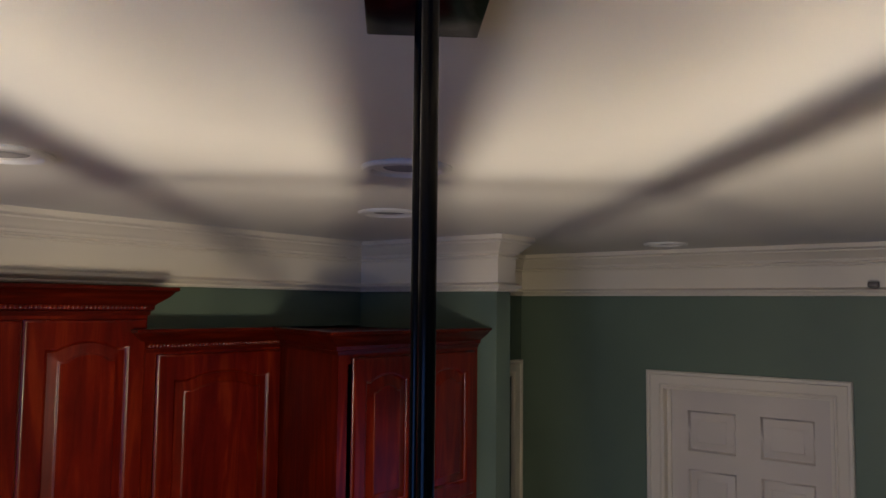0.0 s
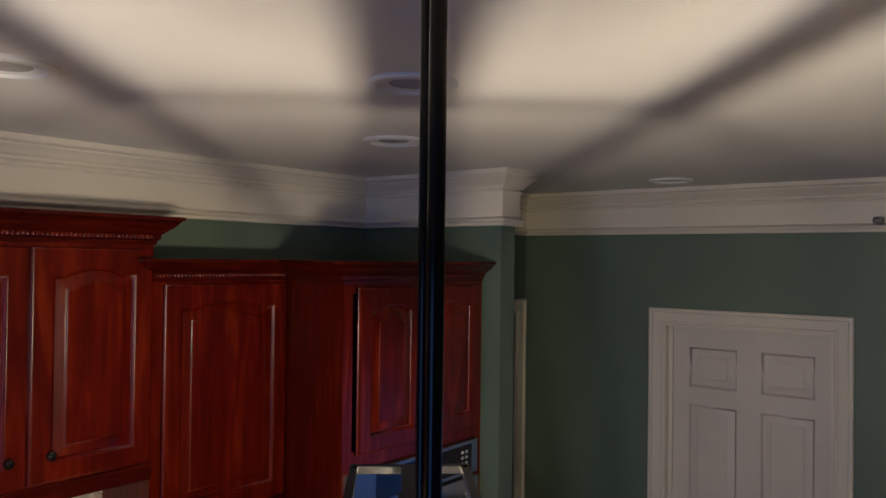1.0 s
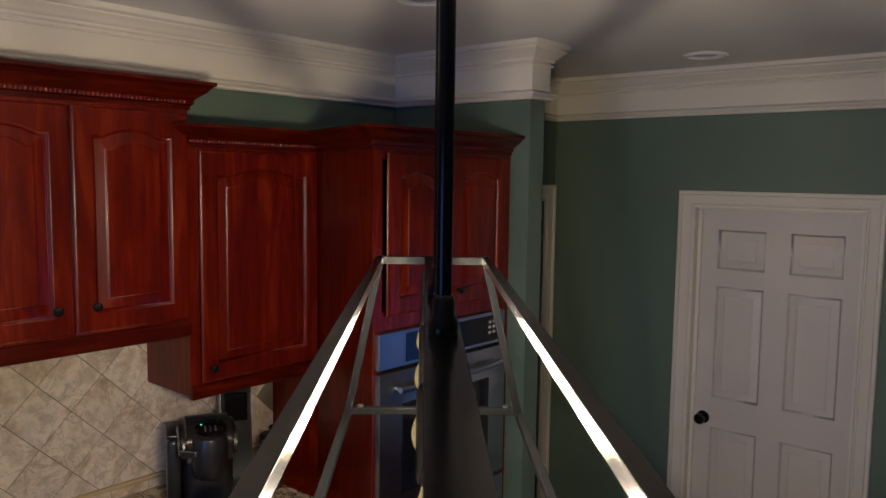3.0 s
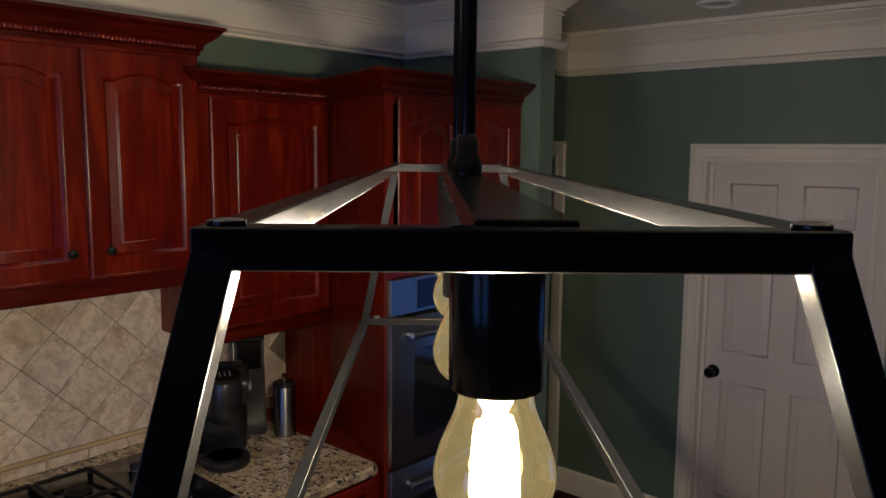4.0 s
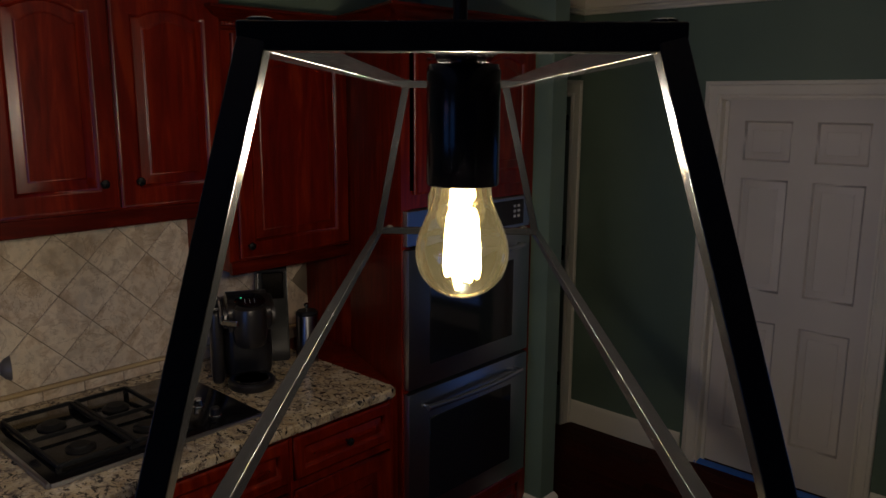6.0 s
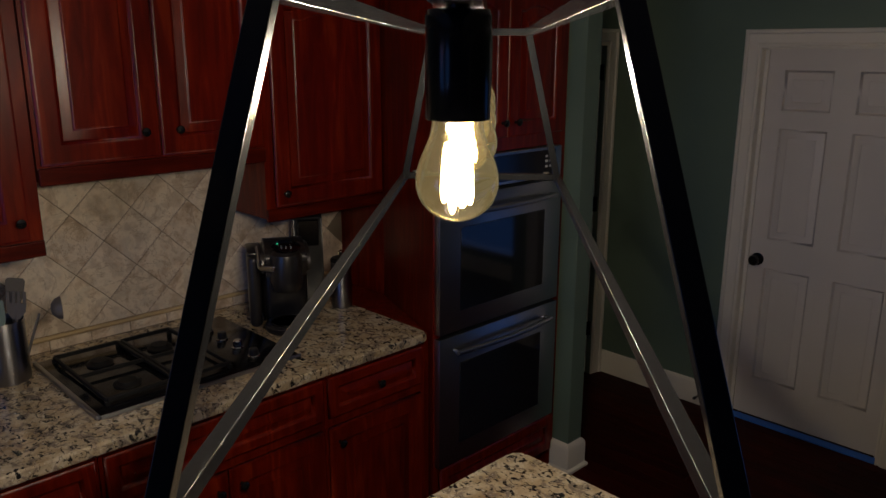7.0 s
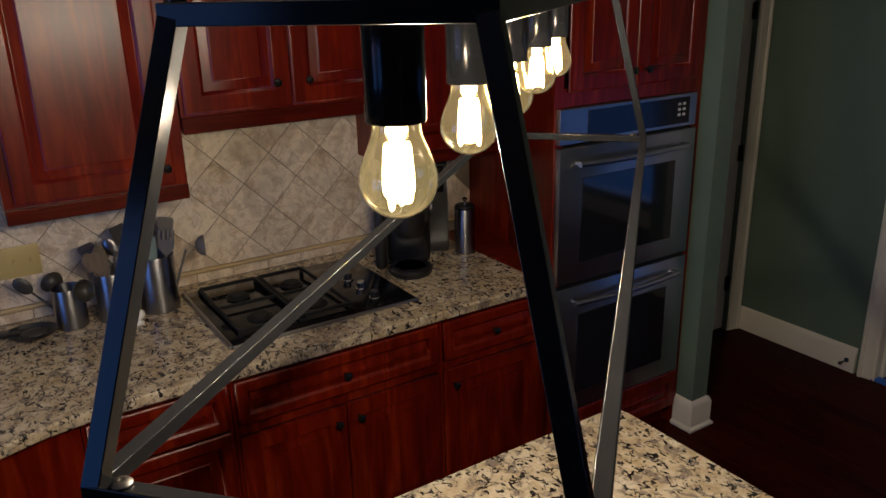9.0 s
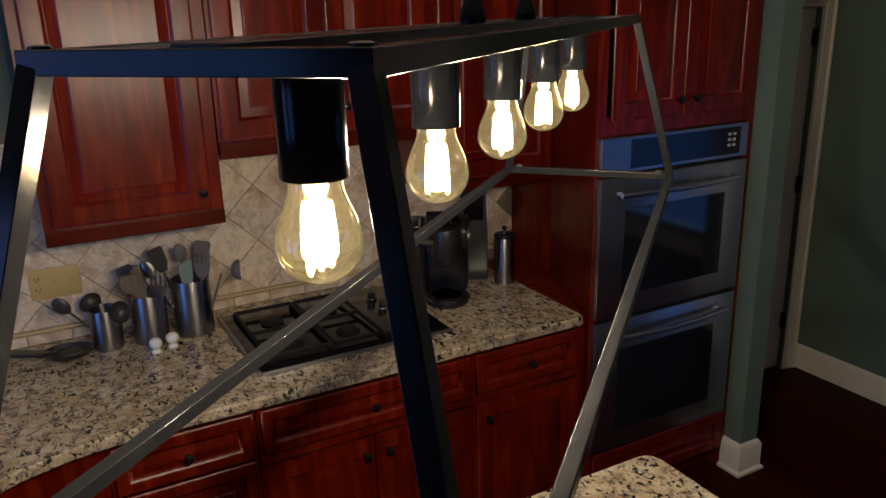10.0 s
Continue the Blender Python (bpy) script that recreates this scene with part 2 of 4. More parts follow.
def cyl(bm, a, b, r, n=20, r2=None):
    a, b = Vector(a), Vector(b)
    q = (b - a).to_track_quat("Z", "Y").to_matrix().to_4x4()
    return lathe(bm, [(r, 0), (r if r2 is None else r2, (b - a).length)], n, Matrix.Translation(a) @ q)


def ball(bm, c, r, sx=1, sy=1, sz=1, n=16):
    bmesh.ops.create_uvsphere(bm, u_segments=n, v_segments=max(6, n // 2), radius=r, matrix=Matrix.Translation(c) @ Matrix.Diagonal((sx, sy, sz, 1)))
    return bm


def prism(bm, pts, depth, m=Matrix()):
    """A flat outline in local x, z, thickened along local y."""
    f = [bm.verts.new(m @ Vector((x, 0, z))) for x, z in pts]
    b = [bm.verts.new(m @ Vector((x, depth, z))) for x, z in pts]
    bm.faces.new(f)
    bm.faces.new(b[::-1])
    for k in range(len(pts)):
        j = (k + 1) % len(pts)
        bm.faces.new((f[j], f[k], b[k], b[j]))
    return bm


def sweep(bm, path, prof, closed=False):
    """A moulding: profile points (out, z) carried along a plan path with mitred corners, out to the right of travel."""
    n = len(path)
    ring = []
    for i, p in enumerate(path):
        p = Vector(p)
        dirs = []
        if i > 0 or closed:
            dirs.append((p - Vector(path[i - 1])).normalized())
        if i < n - 1 or closed:
            dirs.append((Vector(path[(i + 1) % n]) - p).normalized())
        norm = [Vector((d.y, -d.x)) for d in dirs]
        if len(norm) == 2:
            k = (norm[0] + norm[1]).normalized()
            k = k / max(0.2, k.dot(norm[0]))
        else:
            k = norm[0]
        ring.append([bm.verts.new((p.x + k.x * o, p.y + k.y * o, z)) for o, z in prof])
    m = len(prof)
    for i in range(n if closed else n - 1):
        a, b = ring[i], ring[(i + 1) % n]
        for k in range(m):
            j = (k + 1) % m
            bm.faces.new((a[k], b[k], b[j], a[j]))
    if not closed:
        bm.faces.new(ring[0])
        bm.faces.new(ring[-1][::-1])
    return bm


def finish(name, bm, material, smooth=True):
    bmesh.ops.recalc_face_normals(bm, faces=bm.faces)
    me = bpy.data.meshes.new(name)
    bm.to_mesh(me)
    bm.free()
    me.materials.append(material)
    if smooth:
        me.set_sharp_from_angle(angle=radians(38))
        for p in me.polygons:
            p.use_smooth = True
    return me


def crisp(me):
    """Flat faces stay flat and the narrow bevels between them shade round."""
    best = {}
    for p in me.polygons:
        for v in p.vertices:
            if p.area > best.get(v, (0.0, None))[0]:
                best[v] = (p.area, p.normal.copy())
    for p in me.polygons:
        p.use_smooth = True
    me.normals_split_custom_set_from_vertices([best[v.index][1] if v.index in best else v.normal for v in me.vertices])
    return me


def part(name, bm, material, parent, label="", at=None, smooth=True, hard=False):
    ob = new(name, crisp(finish(name, bm, material, False)) if hard else finish(name, bm, material, smooth))
    ob.parent = parent
    if at is not None:
        ob.matrix_basis = at
    if label:
        tagged(ob, label)
    return ob


def thing(name, m, label, category, group="", kind=""):
    ob = new(name)
    ob.empty_display_size = 0.05
    ob.matrix_world = m
    return tagged(ob, label, category, group, kind)


def solid(name, bm, material, label, category, kind="structure", smooth=False):
    return tagged(new(name, finish(name, bm, material, smooth)), label, category, kind=kind)


B = bmesh.new

# ---- plan ----
WALL = -2.65          # tiled cooking wall
SOFFIT = -2.48       # wall above the cabinets
CEIL = 2.733
PASS = -2.31          # passage wall beyond the stub
DOOR_Y = 4.10
NORTH = 5.2
STUB0, STUB1, STUB_X = 2.925, 3.03, -1.69
RIGHT_X = -0.43
EAST, SOUTH = 5.2, -2.7
TOWER_X, TOWER0, TOWER1 = -1.785, 2.105, 2.92
TOWER_B = 2.315      # where the angled side of the tower meets the wall run
COUNTER = 0.915

# ---- structure ----
floor = solid("floor", box(B(), WALL - 0.15, EAST + 0.15, SOUTH - 0.15, NORTH + 0.15, -0.12, -0.012), M_SUBFLOOR, "dark red hardwood plank floor", "floor")
solid("ceiling", box(B(), WALL - 0.15, EAST + 0.15, SOUTH - 0.15, NORTH + 0.15, CEIL, CEIL + 0.12), M_CEIL, "smooth off-white painted ceiling", "ceiling")
solid("wall_west", box(B(), WALL - 0.14, WALL, SOUTH, STUB1, 0, CEIL), M_GREEN, "sage green painted kitchen wall behind the cabinets", "wall")
solid("soffit", box(B(), WALL, SOFFIT, SOUTH, STUB0, 2.34, CEIL), M_GREEN, "sage green wall strip above the cherry cabinets", "wall")
solid("wall_stub", box(B(), WALL, STUB_X, STUB0, STUB1, 0, CEIL), M_GREEN, "short sage green wall end beside the oven tower", "wall")
bm = B()
SD0, SD1 = 3.17, 3.995
box(bm, PASS - 0.14, PASS, STUB1, SD0, 0, CEIL)
box(bm, PASS - 0.14, PASS, SD1, DOOR_Y, 0, CEIL)
box(bm, PASS - 0.14, PASS, SD0, SD1, 2.05, CEIL)
solid("wall_passage", bm, M_GREEN, "sage green passage wall with a door opening", "wall")
DX0, DX1, DH = -1.44, -0.66, 2.022
bm = B()
box(bm, PASS - 0.14, DX0 - 0.02, DOOR_Y, DOOR_Y + 0.14, 0, CEIL)
box(bm, DX1 + 0.02, RIGHT_X, DOOR_Y, DOOR_Y + 0.14, 0, CEIL)
box(bm, DX0 - 0.02, DX1 + 0.02, DOOR_Y, DOOR_Y + 0.14, DH + 0.015, CEIL)
solid("wall_north", bm, M_GREEN, "dark sage green wall with a white panelled door", "wall")
solid("wall_return", box(B(), RIGHT_X - 0.14, RIGHT_X, DOOR_Y + 0.14, NORTH, 0, CEIL), M_GREEN, "sage green wall return beside the door", "wall")
bm = B()
# opening for the added low window, out of view
NX0, NX1 = 0.25, 2.05
box(bm, RIGHT_X - 0.14, NX0, NORTH, NORTH + 0.14, 0, CEIL)
box(bm, NX1, EAST, NORTH, NORTH + 0.14, 0, CEIL)
box(bm, NX0, NX1, NORTH, NORTH + 0.14, 0, 0.2)
box(bm, NX0, NX1, NORTH, NORTH + 0.14, 1.3, CEIL)
solid("wall_north_east", bm, M_GREEN, "sage green wall with an opening for the added low window", "wall")
solid("wall_east", box(B(), EAST, EAST + 0.14, SOUTH, NORTH + 0.14, 0, CEIL), M_GREEN, "sage green side wall", "wall")
bm = B()
WX0, WX1, WZ0, WZ1 = -1.2, 0.8, 0.85, 2.25
box(bm, WALL - 0.14, WX0, SOUTH - 0.14, SOUTH, 0, CEIL)
box(bm, WX1, EAST + 0.14, SOUTH - 0.14, SOUTH, 0, CEIL)
box(bm, WX0, WX1, SOUTH - 0.14, SOUTH, 0, WZ0)
box(bm, WX0, WX1, SOUTH - 0.14, SOUTH, WZ1, CEIL)
solid("wall_south", bm, M_GREEN, "sage green wall with the kitchen window", "wall")


def window(name, x0, x1, y, label, WZ0, WZ1):
    ob = thing(name, pose(0, y, 0), label, "window", kind="structure")
    for a, b, z0, z1 in ((x0, x1, WZ0, WZ0 + 0.05), (x0, x1, WZ1 - 0.05, WZ1), (x0, x0 + 0.05, WZ0 + 0.05, WZ1 - 0.05), (x1 - 0.05, x1, WZ0 + 0.05, WZ1 - 0.05)):
        part("window_frame", box(B(), a, b, -0.03, 0.03, z0, z1, 0.004), M_TRIM, ob, smooth=False)
    glass = part("pane", box(B(), x0 + 0.05, x1 - 0.05, -0.003, 0.003, WZ0 + 0.05, WZ1 - 0.05), M_WINGLASS, ob, smooth=False)
    glass.visible_shadow = False


window("window_1", WX0, WX1, SOUTH - 0.09, "white framed kitchen window at dusk", WZ0, WZ1)
# unseen frame round the added north lamp, its height set by the oven reflection
window("window_added", NX0, NX1, NORTH + 0.09, "unseen low white framed window, added for the dusk blue in the ovens", 0.2, 1.3)

# crown, frieze and picture-rail mouldings round the room
ROOM = [(SOFFIT, SOUTH), (SOFFIT, STUB0), (STUB_X, STUB0), (STUB_X, STUB1), (PASS, STUB1), (PASS, DOOR_Y), (RIGHT_X, DOOR_Y), (RIGHT_X, NORTH), (EAST, NORTH), (EAST, SOUTH)]
crown_prof = [(0, 2.636), (0.021, 2.636), (0.025, 2.640), (0.025, 2.645), (0.017, 2.649), (0.017, 2.654), (0.026, 2.657), (0.029, 2.662), (0.029, 2.667), (0.036, 2.671), (0.042, 2.679), (0.053, 2.690), (0.065, 2.700), (0.065, 2.706), (0.072, 2.709), (0.077, 2.715), (0.077, CEIL), (0, CEIL)]
solid("crown_moulding", sweep(B(), ROOM, crown_prof, True), M_TRIM, "cream painted stepped crown moulding under the ceiling", "moulding", smooth=True)
solid("frieze_board", sweep(B(), ROOM, [(0, 2.531), (0.016, 2.531), (0.016, 2.637), (0, 2.637)], True), M_TRIM, "flat cream painted frieze board", "moulding")
rail_prof = [(0, 2.498), (0.02, 2.498), (0.024, 2.503), (0.024, 2.510), (0.03, 2.514), (0.036, 2.521), (0.036, 2.526), (0.022, 2.532), (0.016, 2.538), (0, 2.538)]
solid("picture_rail", sweep(B(), ROOM, rail_prof, True), M_TRIM, "cream painted ogee rail below the frieze", "moulding", smooth=True)

# baseboards
base_prof = [(0, 0), (0.016, 0), (0.016, 0.115), (0.012, 0.128), (0.007, 0.14), (0, 0.146)]
cap_prof = [(0, 0), (0.03, 0), (0.03, 0.012), (0.018, 0.022), (0.018, 0.125), (0.012, 0.14), (0.006, 0.148), (0, 0.152)]


def baseboard(path, prof=base_prof):
    return tagged(solid("baseboard", sweep(B(), path, prof), M_TRIM, "cream painted baseboard with a moulded top", "baseboard", smooth=True), group="baseboards")


baseboard([(TOWER_X + 0.0, STUB0), (STUB_X, STUB0), (STUB_X, STUB1), (PASS, STUB1), (PASS, SD0 - 0.09)], cap_prof)
baseboard([(PASS, DOOR_Y), (DX0 - 0.115, DOOR_Y)])
baseboard([(DX1 + 0.095, DOOR_Y), (RIGHT_X, DOOR_Y), (RIGHT_X, NORTH), (EAST, NORTH), (EAST, SOUTH)])

# ---- six-panel door ----


def ring_panel(bm, x0, x1, z0, z1, y, steps, m=Matrix(), arch=0.0, outer=None, n=9):
    """A panel as nested outlines: steps are (inset, depth); the last is filled. outer closes to a rectangle at the first depth."""
    def outline(d):
        w, h = x1 - x0 - 2 * d, z1 - z0 - 2 * d
        cx, zb = (x0 + x1) / 2, z0 + d
        pts = [(cx - w / 2, zb), (cx + w / 2, zb), (cx + w / 2, zb + h - arch)]
        if arch:
            s = w * 0.11
            for k in range(n):
                a = k / (n - 1)
                pts.append((cx + (w / 2 - s) * (1 - 2 * a), zb + h - arch + arch * math.sin(math.pi * a) ** 0.8 if 0 < k < n - 1 else zb + h - arch))
        pts.append((cx - w / 2, zb + h - arch))
        return pts
    rings = []
    if outer:
        a0, a1, b0, b1, back = outer
        pts = [(a0, b0), (a1, b0), (a1, b1)]
        if arch:
            pts += [(x, b1) for x, z in outline(0)[3:-1]]
        pts.append((a0, b1))
        rings.append([bm.verts.new(m @ Vector((x, back, z))) for x, z in pts])
        e = 0.009
        rings.append([bm.verts.new(m @ Vector((x, y + e, z))) for x, z in pts])
        rings.append([bm.verts.new(m @ Vector((x - e * (1 if x > a1 - 1e-6 else -1 if x < a0 + 1e-6 else 0), y, z - e * (1 if z > b1 - 1e-6 else -1 if z < b0 + 1e-6 else 0)))) for x, z in pts])
    for d, dep in steps:
        rings.append([bm.verts.new(m @ Vector((x, y + dep, z))) for x, z in outline(d)])
    for a, b in zip(rings, rings[1:]):
        for k in range(len(a)):
            j = (k + 1) % len(a)
            bm.faces.new((a[k], a[j], b[j], b[k]))
    bm.faces.new(rings[-1])
    if outer:
        bm.faces.new(rings[0][::-1])


DW = DX1 - DX0
door = thing("door_1", pose(DX0, DOOR_Y + 0.062, 0.012), "closed white six-panel interior door", "door", kind="structure")
PANELS = [(0.095, 0.335, 1.70, 1.905), (0.452, 0.695, 1.70, 1.905), (0.095, 0.335, 1.02, 1.61), (0.452, 0.695, 1.02, 1.61), (0.095, 0.335, 0.22, 0.86), (0.452, 0.695, 0.22, 0.86)]
bm = B()
xs = [0.0, 0.095, 0.335, 0.452, 0.695, DW]
zs = [0.0, 0.22, 0.86, 1.02, 1.61, 1.70, 1.905, DH - 0.012]
for i in range(5):
    for j in range(7):
        if i in (1, 3) and j in (1, 3, 5):
            continue
        vs = [bm.verts.new((x, 0, z)) for x, z in ((xs[i], zs[j]), (xs[i + 1], zs[j]), (xs[i + 1], zs[j + 1]), (xs[i], zs[j + 1]))]
        bm.faces.new(vs)
bmesh.ops.remove_doubles(bm, verts=bm.verts, dist=1e-5)
box(bm, 0, DW, 0.018, 0.036, 0, DH - 0.012)
for x in (0, DW - 0.002):
    box(bm, x, x + 0.002, 0.001, 0.018, 0, DH - 0.012)
part("door_leaf", bm, M_DOOR, door, smooth=False)
for p in PANELS:
    bm = B()
    ring_panel(bm, *p, 0.0, [(0, 0), (0.003, 0.004), (0.006, 0.0135), (0.015, 0.0135), (0.044, 0.004), (0.0465, 0.0015), (0.05, 0.001)])
    part("door_panel", bm, M_DOOR, door, hard=True)
knob = part("door_knob", lathe(B(), [(0.0, 0.0), (0.034, 0.0), (0.034, 0.006), (0.014, 0.010), (0.011, 0.028), (0.02, 0.036), (0.029, 0.046), (0.030, 0.054), (0.024, 0.064), (0.0, 0.068)], 32), M_BRONZE, door, "black oil-rubbed bronze knob", pose(0.058, 0, 0.905, 90, 0, 0))

CASE = [(0, 0.0), (0.0, 0.022), (0.006, 0.027), (0.018, 0.027), (0.023, 0.017), (0.047, 0.015), (0.066, 0.012), (0.072, 0.004), (0.078, 0.004), (0.081, 0.011), (0.088, 0.011), (0.09, 0.0)]


def casing(m, w, h, label, name="door_casing"):
    """Mitred casing round an opening w wide and h high; front towards local -y."""
    ob = thing(name, m, label, "door casing", kind="structure")
    bm = B()
    rings = []
    for sx, top in ((0, 0), (0, 1), (1, 1), (1, 0)):
        r = []
        for o, t in CASE:
            off = 0.09 - o
            r.append(bm.verts.new((-off if sx == 0 else w + off, -t, h + off if top else 0.0)))
        rings.append(r)
    k = len(CASE)
    for a, b in zip(rings, rings[1:]):
        for i in range(k):
            j = (i + 1) % k
            bm.faces.new((a[i], a[j], b[j], b[i]))
    bm.faces.new(rings[0])
    bm.faces.new(rings[-1])
    part("casing", bm, M_TRIM, ob)
    bm = B()
    box(bm, -0.018, -0.004, 0.001, 0.13, 0, h)
    box(bm, w + 0.004, w + 0.018, 0.001, 0.13, 0, h)
    box(bm, -0.018, w + 0.018, 0.001, 0.13, h - 0.004, h + 0.01)
    for x in (0.0, w - 0.012):
        box(bm, x - 0.004, x + 0.014, 0.045, 0.058, 0, h - 0.01)
    part("jamb", bm, M_TRIM, ob, smooth=False)
    return ob


casing(pose(DX0 - 0.002, DOOR_Y, 0), DW + 0.004, DH + 0.004, "cream painted moulded casing round the white door")
casing(pose(PASS, SD0, 0, 0, 0, 90), SD1 - SD0, 2.04, "cream painted casing of the passage door")
side = thing("door_2", pose(PASS - 0.03, SD0 + 0.004, 0.012, 0, 0, 90), "closed white passage door with dark hinges", "door", kind="structure")
bm = B()
box(bm, 0, SD1 - SD0 - 0.008, 0, 0.036, 0, 2.02, 0.002)
part("door_leaf", bm, M_DOOR, side, smooth=False)
for p in [(x0, x1, z0, z1) for x0, x1 in ((0.1, 0.36), (0.45, 0.71)) for z0, z1 in ((0.22, 0.87), (1.03, 1.62), (1.71, 1.92))]:
    bm = B()
    ring_panel(bm, *p, -0.003, [(0, 0.003), (0.004, -0.002), (0.016, 0.002), (0.05, -0.004)])
    part("door_panel", bm, M_DOOR, side, smooth=False)
for z in (0.25, 1.05, 1.83):
    bm = B()
    cyl(bm, (SD1 - SD0 - 0.002, -0.012, z), (SD1 - SD0 - 0.002, -0.012, z + 0.09), 0.008, 12)
    box(bm, SD1 - SD0 - 0.03, SD1 - SD0 + 0.02, -0.010, -0.004, z, z + 0.09)
    part("hinge", bm, M_BRONZE, side, "dark bronze hinge")

tape = thing("masking_tape", pose(DX0, DOOR_Y - 0.004, 0), "strip of blue masking tape along the door threshold", "tape")
bm = B()
box(bm, -0.02, DW + 0.0, -0.006, 0.05, 0.0, 0.011, 0.002)
part("tape_strip", bm, M_TAPE, tape)

stop = thing("door_stop", pose(-1.60, DOOR_Y - 0.016, 0.065, 90, 0, 0), "bronze spring door stop on the baseboard", "door stop")
part("rod", lathe(B(), [(0.013, 0), (0.013, 0.004), (0.005, 0.008), (0.005, 0.055)], 16), M_BRONZE, stop)
part("tip", lathe(B(), [(0.009, 0.055), (0.010, 0.062), (0.009, 0.07), (0, 0.072)], 16), M_PLASTIC, stop, "black rubber tip")

# ---- recessed lights, all off ----


def can_light(x, y, r, label):
    ob = thing("recessed_light", pose(x, y, CEIL, 180, 0, 0), label, "ceiling light", "recessed ceiling lights")
    part("trim_ring", lathe(B(), [(r, 0.0003), (r * 1.005, 0.005), (r * 0.96, 0.010), (r * 0.80, 0.011), (r * 0.75, 0.006), (r * 0.73, 0.0005)], 48, cap=False), M_CANWHITE, ob)
    part("baffle", lathe(B(), [(r * 0.76, 0.0042), (r * 0.66, 0.0032), (r * 0.52, 0.0022)], 48, cap=False), M_CANWHITE, ob)
    part("lens", lathe(B(), [(r * 0.53, 0.0008), (r * 0.5, 0.003), (r * 0.3, 0.005), (0, 0.006)], 48, cap=False), M_CANDARK, ob, "unlit grey reflector lamp")
    return ob


for x, y in ((-1.518, 2.056), (-0.947, 1.48), (-1.51, 0.89), (-1.25, 3.66), (-0.3, -0.4), (0.9, 0.3)):
    can_light(x, y, 0.098, "white trimmed recessed ceiling light, switched off")

# small sensor on the frieze corner
sensor = thing("wall_sensor", pose(RIGHT_X - 0.03, DOOR_Y - 0.04, 2.535), "small dark sensor on the frieze by the corner", "sensor")
part("sensor_body", box(B(), -0.03, 0.012, -0.025, 0.02, 0, 0.025, 0.005, 2), M_GREYNYLON, sensor)

# ---- linear chandelier ----
YAW, CX, CY = 42.0, -0.288, 0.740
TOPZ, BOTZ, T = 2.0475, 1.778, 0.012
HL, BL = 0.502, 0.558
HWS, BWS = {-1: 0.0855, 1: 0.0808}, {-1: 0.139, 1: 0.1425}   # the cage is slightly uneven across
ch = thing("linear_chandelier", pose(CX, CY, 0, 0, 0, YAW), "black steel trapezoid cage chandelier with five lit bulbs", "chandelier")
# local y runs along the fixture, local x across
for s in (-1, 1):
    HW, BW = HWS[s], BWS[s]
    part("top_rail", bar(B(), (s * HW, -HL, TOPZ - T / 2), (s * HW, HL, TOPZ - T / 2), T, T, bev=0.0008), M_BLACK, ch, hard=True)
    part("top_end_rail", bar(B(), (-HWS[-1] - T / 2, s * HL, TOPZ - T / 2 + 0.0004), (HWS[1] + T / 2, s * HL, TOPZ - T / 2 + 0.0004), T, T, bev=0.0008), M_BLACK, ch, hard=True)
    part("bottom_rail", bar(B(), (s * BW, -BL, BOTZ + T / 2), (s * BW, BL, BOTZ + T / 2), T, T, bev=0.0013), M_BLACK, ch, hard=True)
    part("bottom_end_rail", bar(B(), (-BWS[-1] - T / 2, s * BL, BOTZ + T / 2 - 0.0004), (BWS[1] + T / 2, s * BL, BOTZ + T / 2 - 0.0004), T, T, bev=0.0013), M_BLACK, ch, hard=True)
    for e in (-1, 1):
        part("corner_leg", bar(B(), (s * BW, e * BL, BOTZ + T * 0.6), (s * HW, e * HL, TOPZ - T * 0.6), T, T, up=(0, 1, 0), bev=0.0008), M_BLACK, ch, hard=True)
        part("corner_cap", lathe(B(), [(0.0055, 0), (0.0055, 0.0016), (0.004, 0.0022), (0, 0.0024)], 16, pose(s * (HW - 0.002), e * (HL - 0.002), TOPZ)), M_BLACK, ch)
        screw = part("corner_screw", lathe(B(), [(0.0062, 0), (0.0062, 0.0013), (0.0045, 0.003), (0.002, 0.0034), (0.0, 0.0022)], 16, pose(s * (BW - 0.019), e * BL, BOTZ + T)), M_GUNMETAL, ch, "round steel screw head")
part("centre_bar", bar(B(), (0, -HL + T / 2, TOPZ - 0.004), (0, HL - T / 2, TOPZ - 0.004), 0.03, 0.012, bev=0.0008), M_BLACK, ch, hard=True)
for s in (-1, 1):
    rod = part("hanging_rod", lathe(B(), [(0.0066, TOPZ + 0.012), (0.0066, CEIL - 0.02)], 24, pose(0, s * 0.10, 0)), M_BLACK, ch, "glossy black hanging rod")
    part("rod_collar", lathe(B(), [(0.012, TOPZ + 0.002), (0.012, TOPZ + 0.012), (0.009, TOPZ + 0.018), (0.009, TOPZ + 0.03), (0.0068, TOPZ + 0.034)], 24, pose(0, s * 0.10, 0)), M_BLACK, ch)
part("canopy", box(B(), -0.055, 0.06, -0.131, 0.124, CEIL - 0.02, CEIL, 0.002, 2), M_BLACK, ch, "flat black rectangular ceiling canopy")
SOCKZ = 1.972
BR, BH = 0.0258, 0.0628
BULB = [(BR * r, -BH * f) for f, r in ((1.0, 0.0), (0.993, 0.18), (0.97, 0.38), (0.93, 0.57), (0.88, 0.72), (0.81, 0.86), (0.73, 0.95), (0.65, 0.995), (0.58, 1.0), (0.5, 0.975), (0.41, 0.91), (0.32, 0.82), (0.23, 0.725), (0.15, 0.65), (0.08, 0.615), (0.0, 0.60))] + [(BR * 0.59, 0.006)]
BULB = BULB + [(max(0.0, a - 0.0006), b + (0.0006 if b < -0.04 else 0)) for a, b in BULB[::-1]]
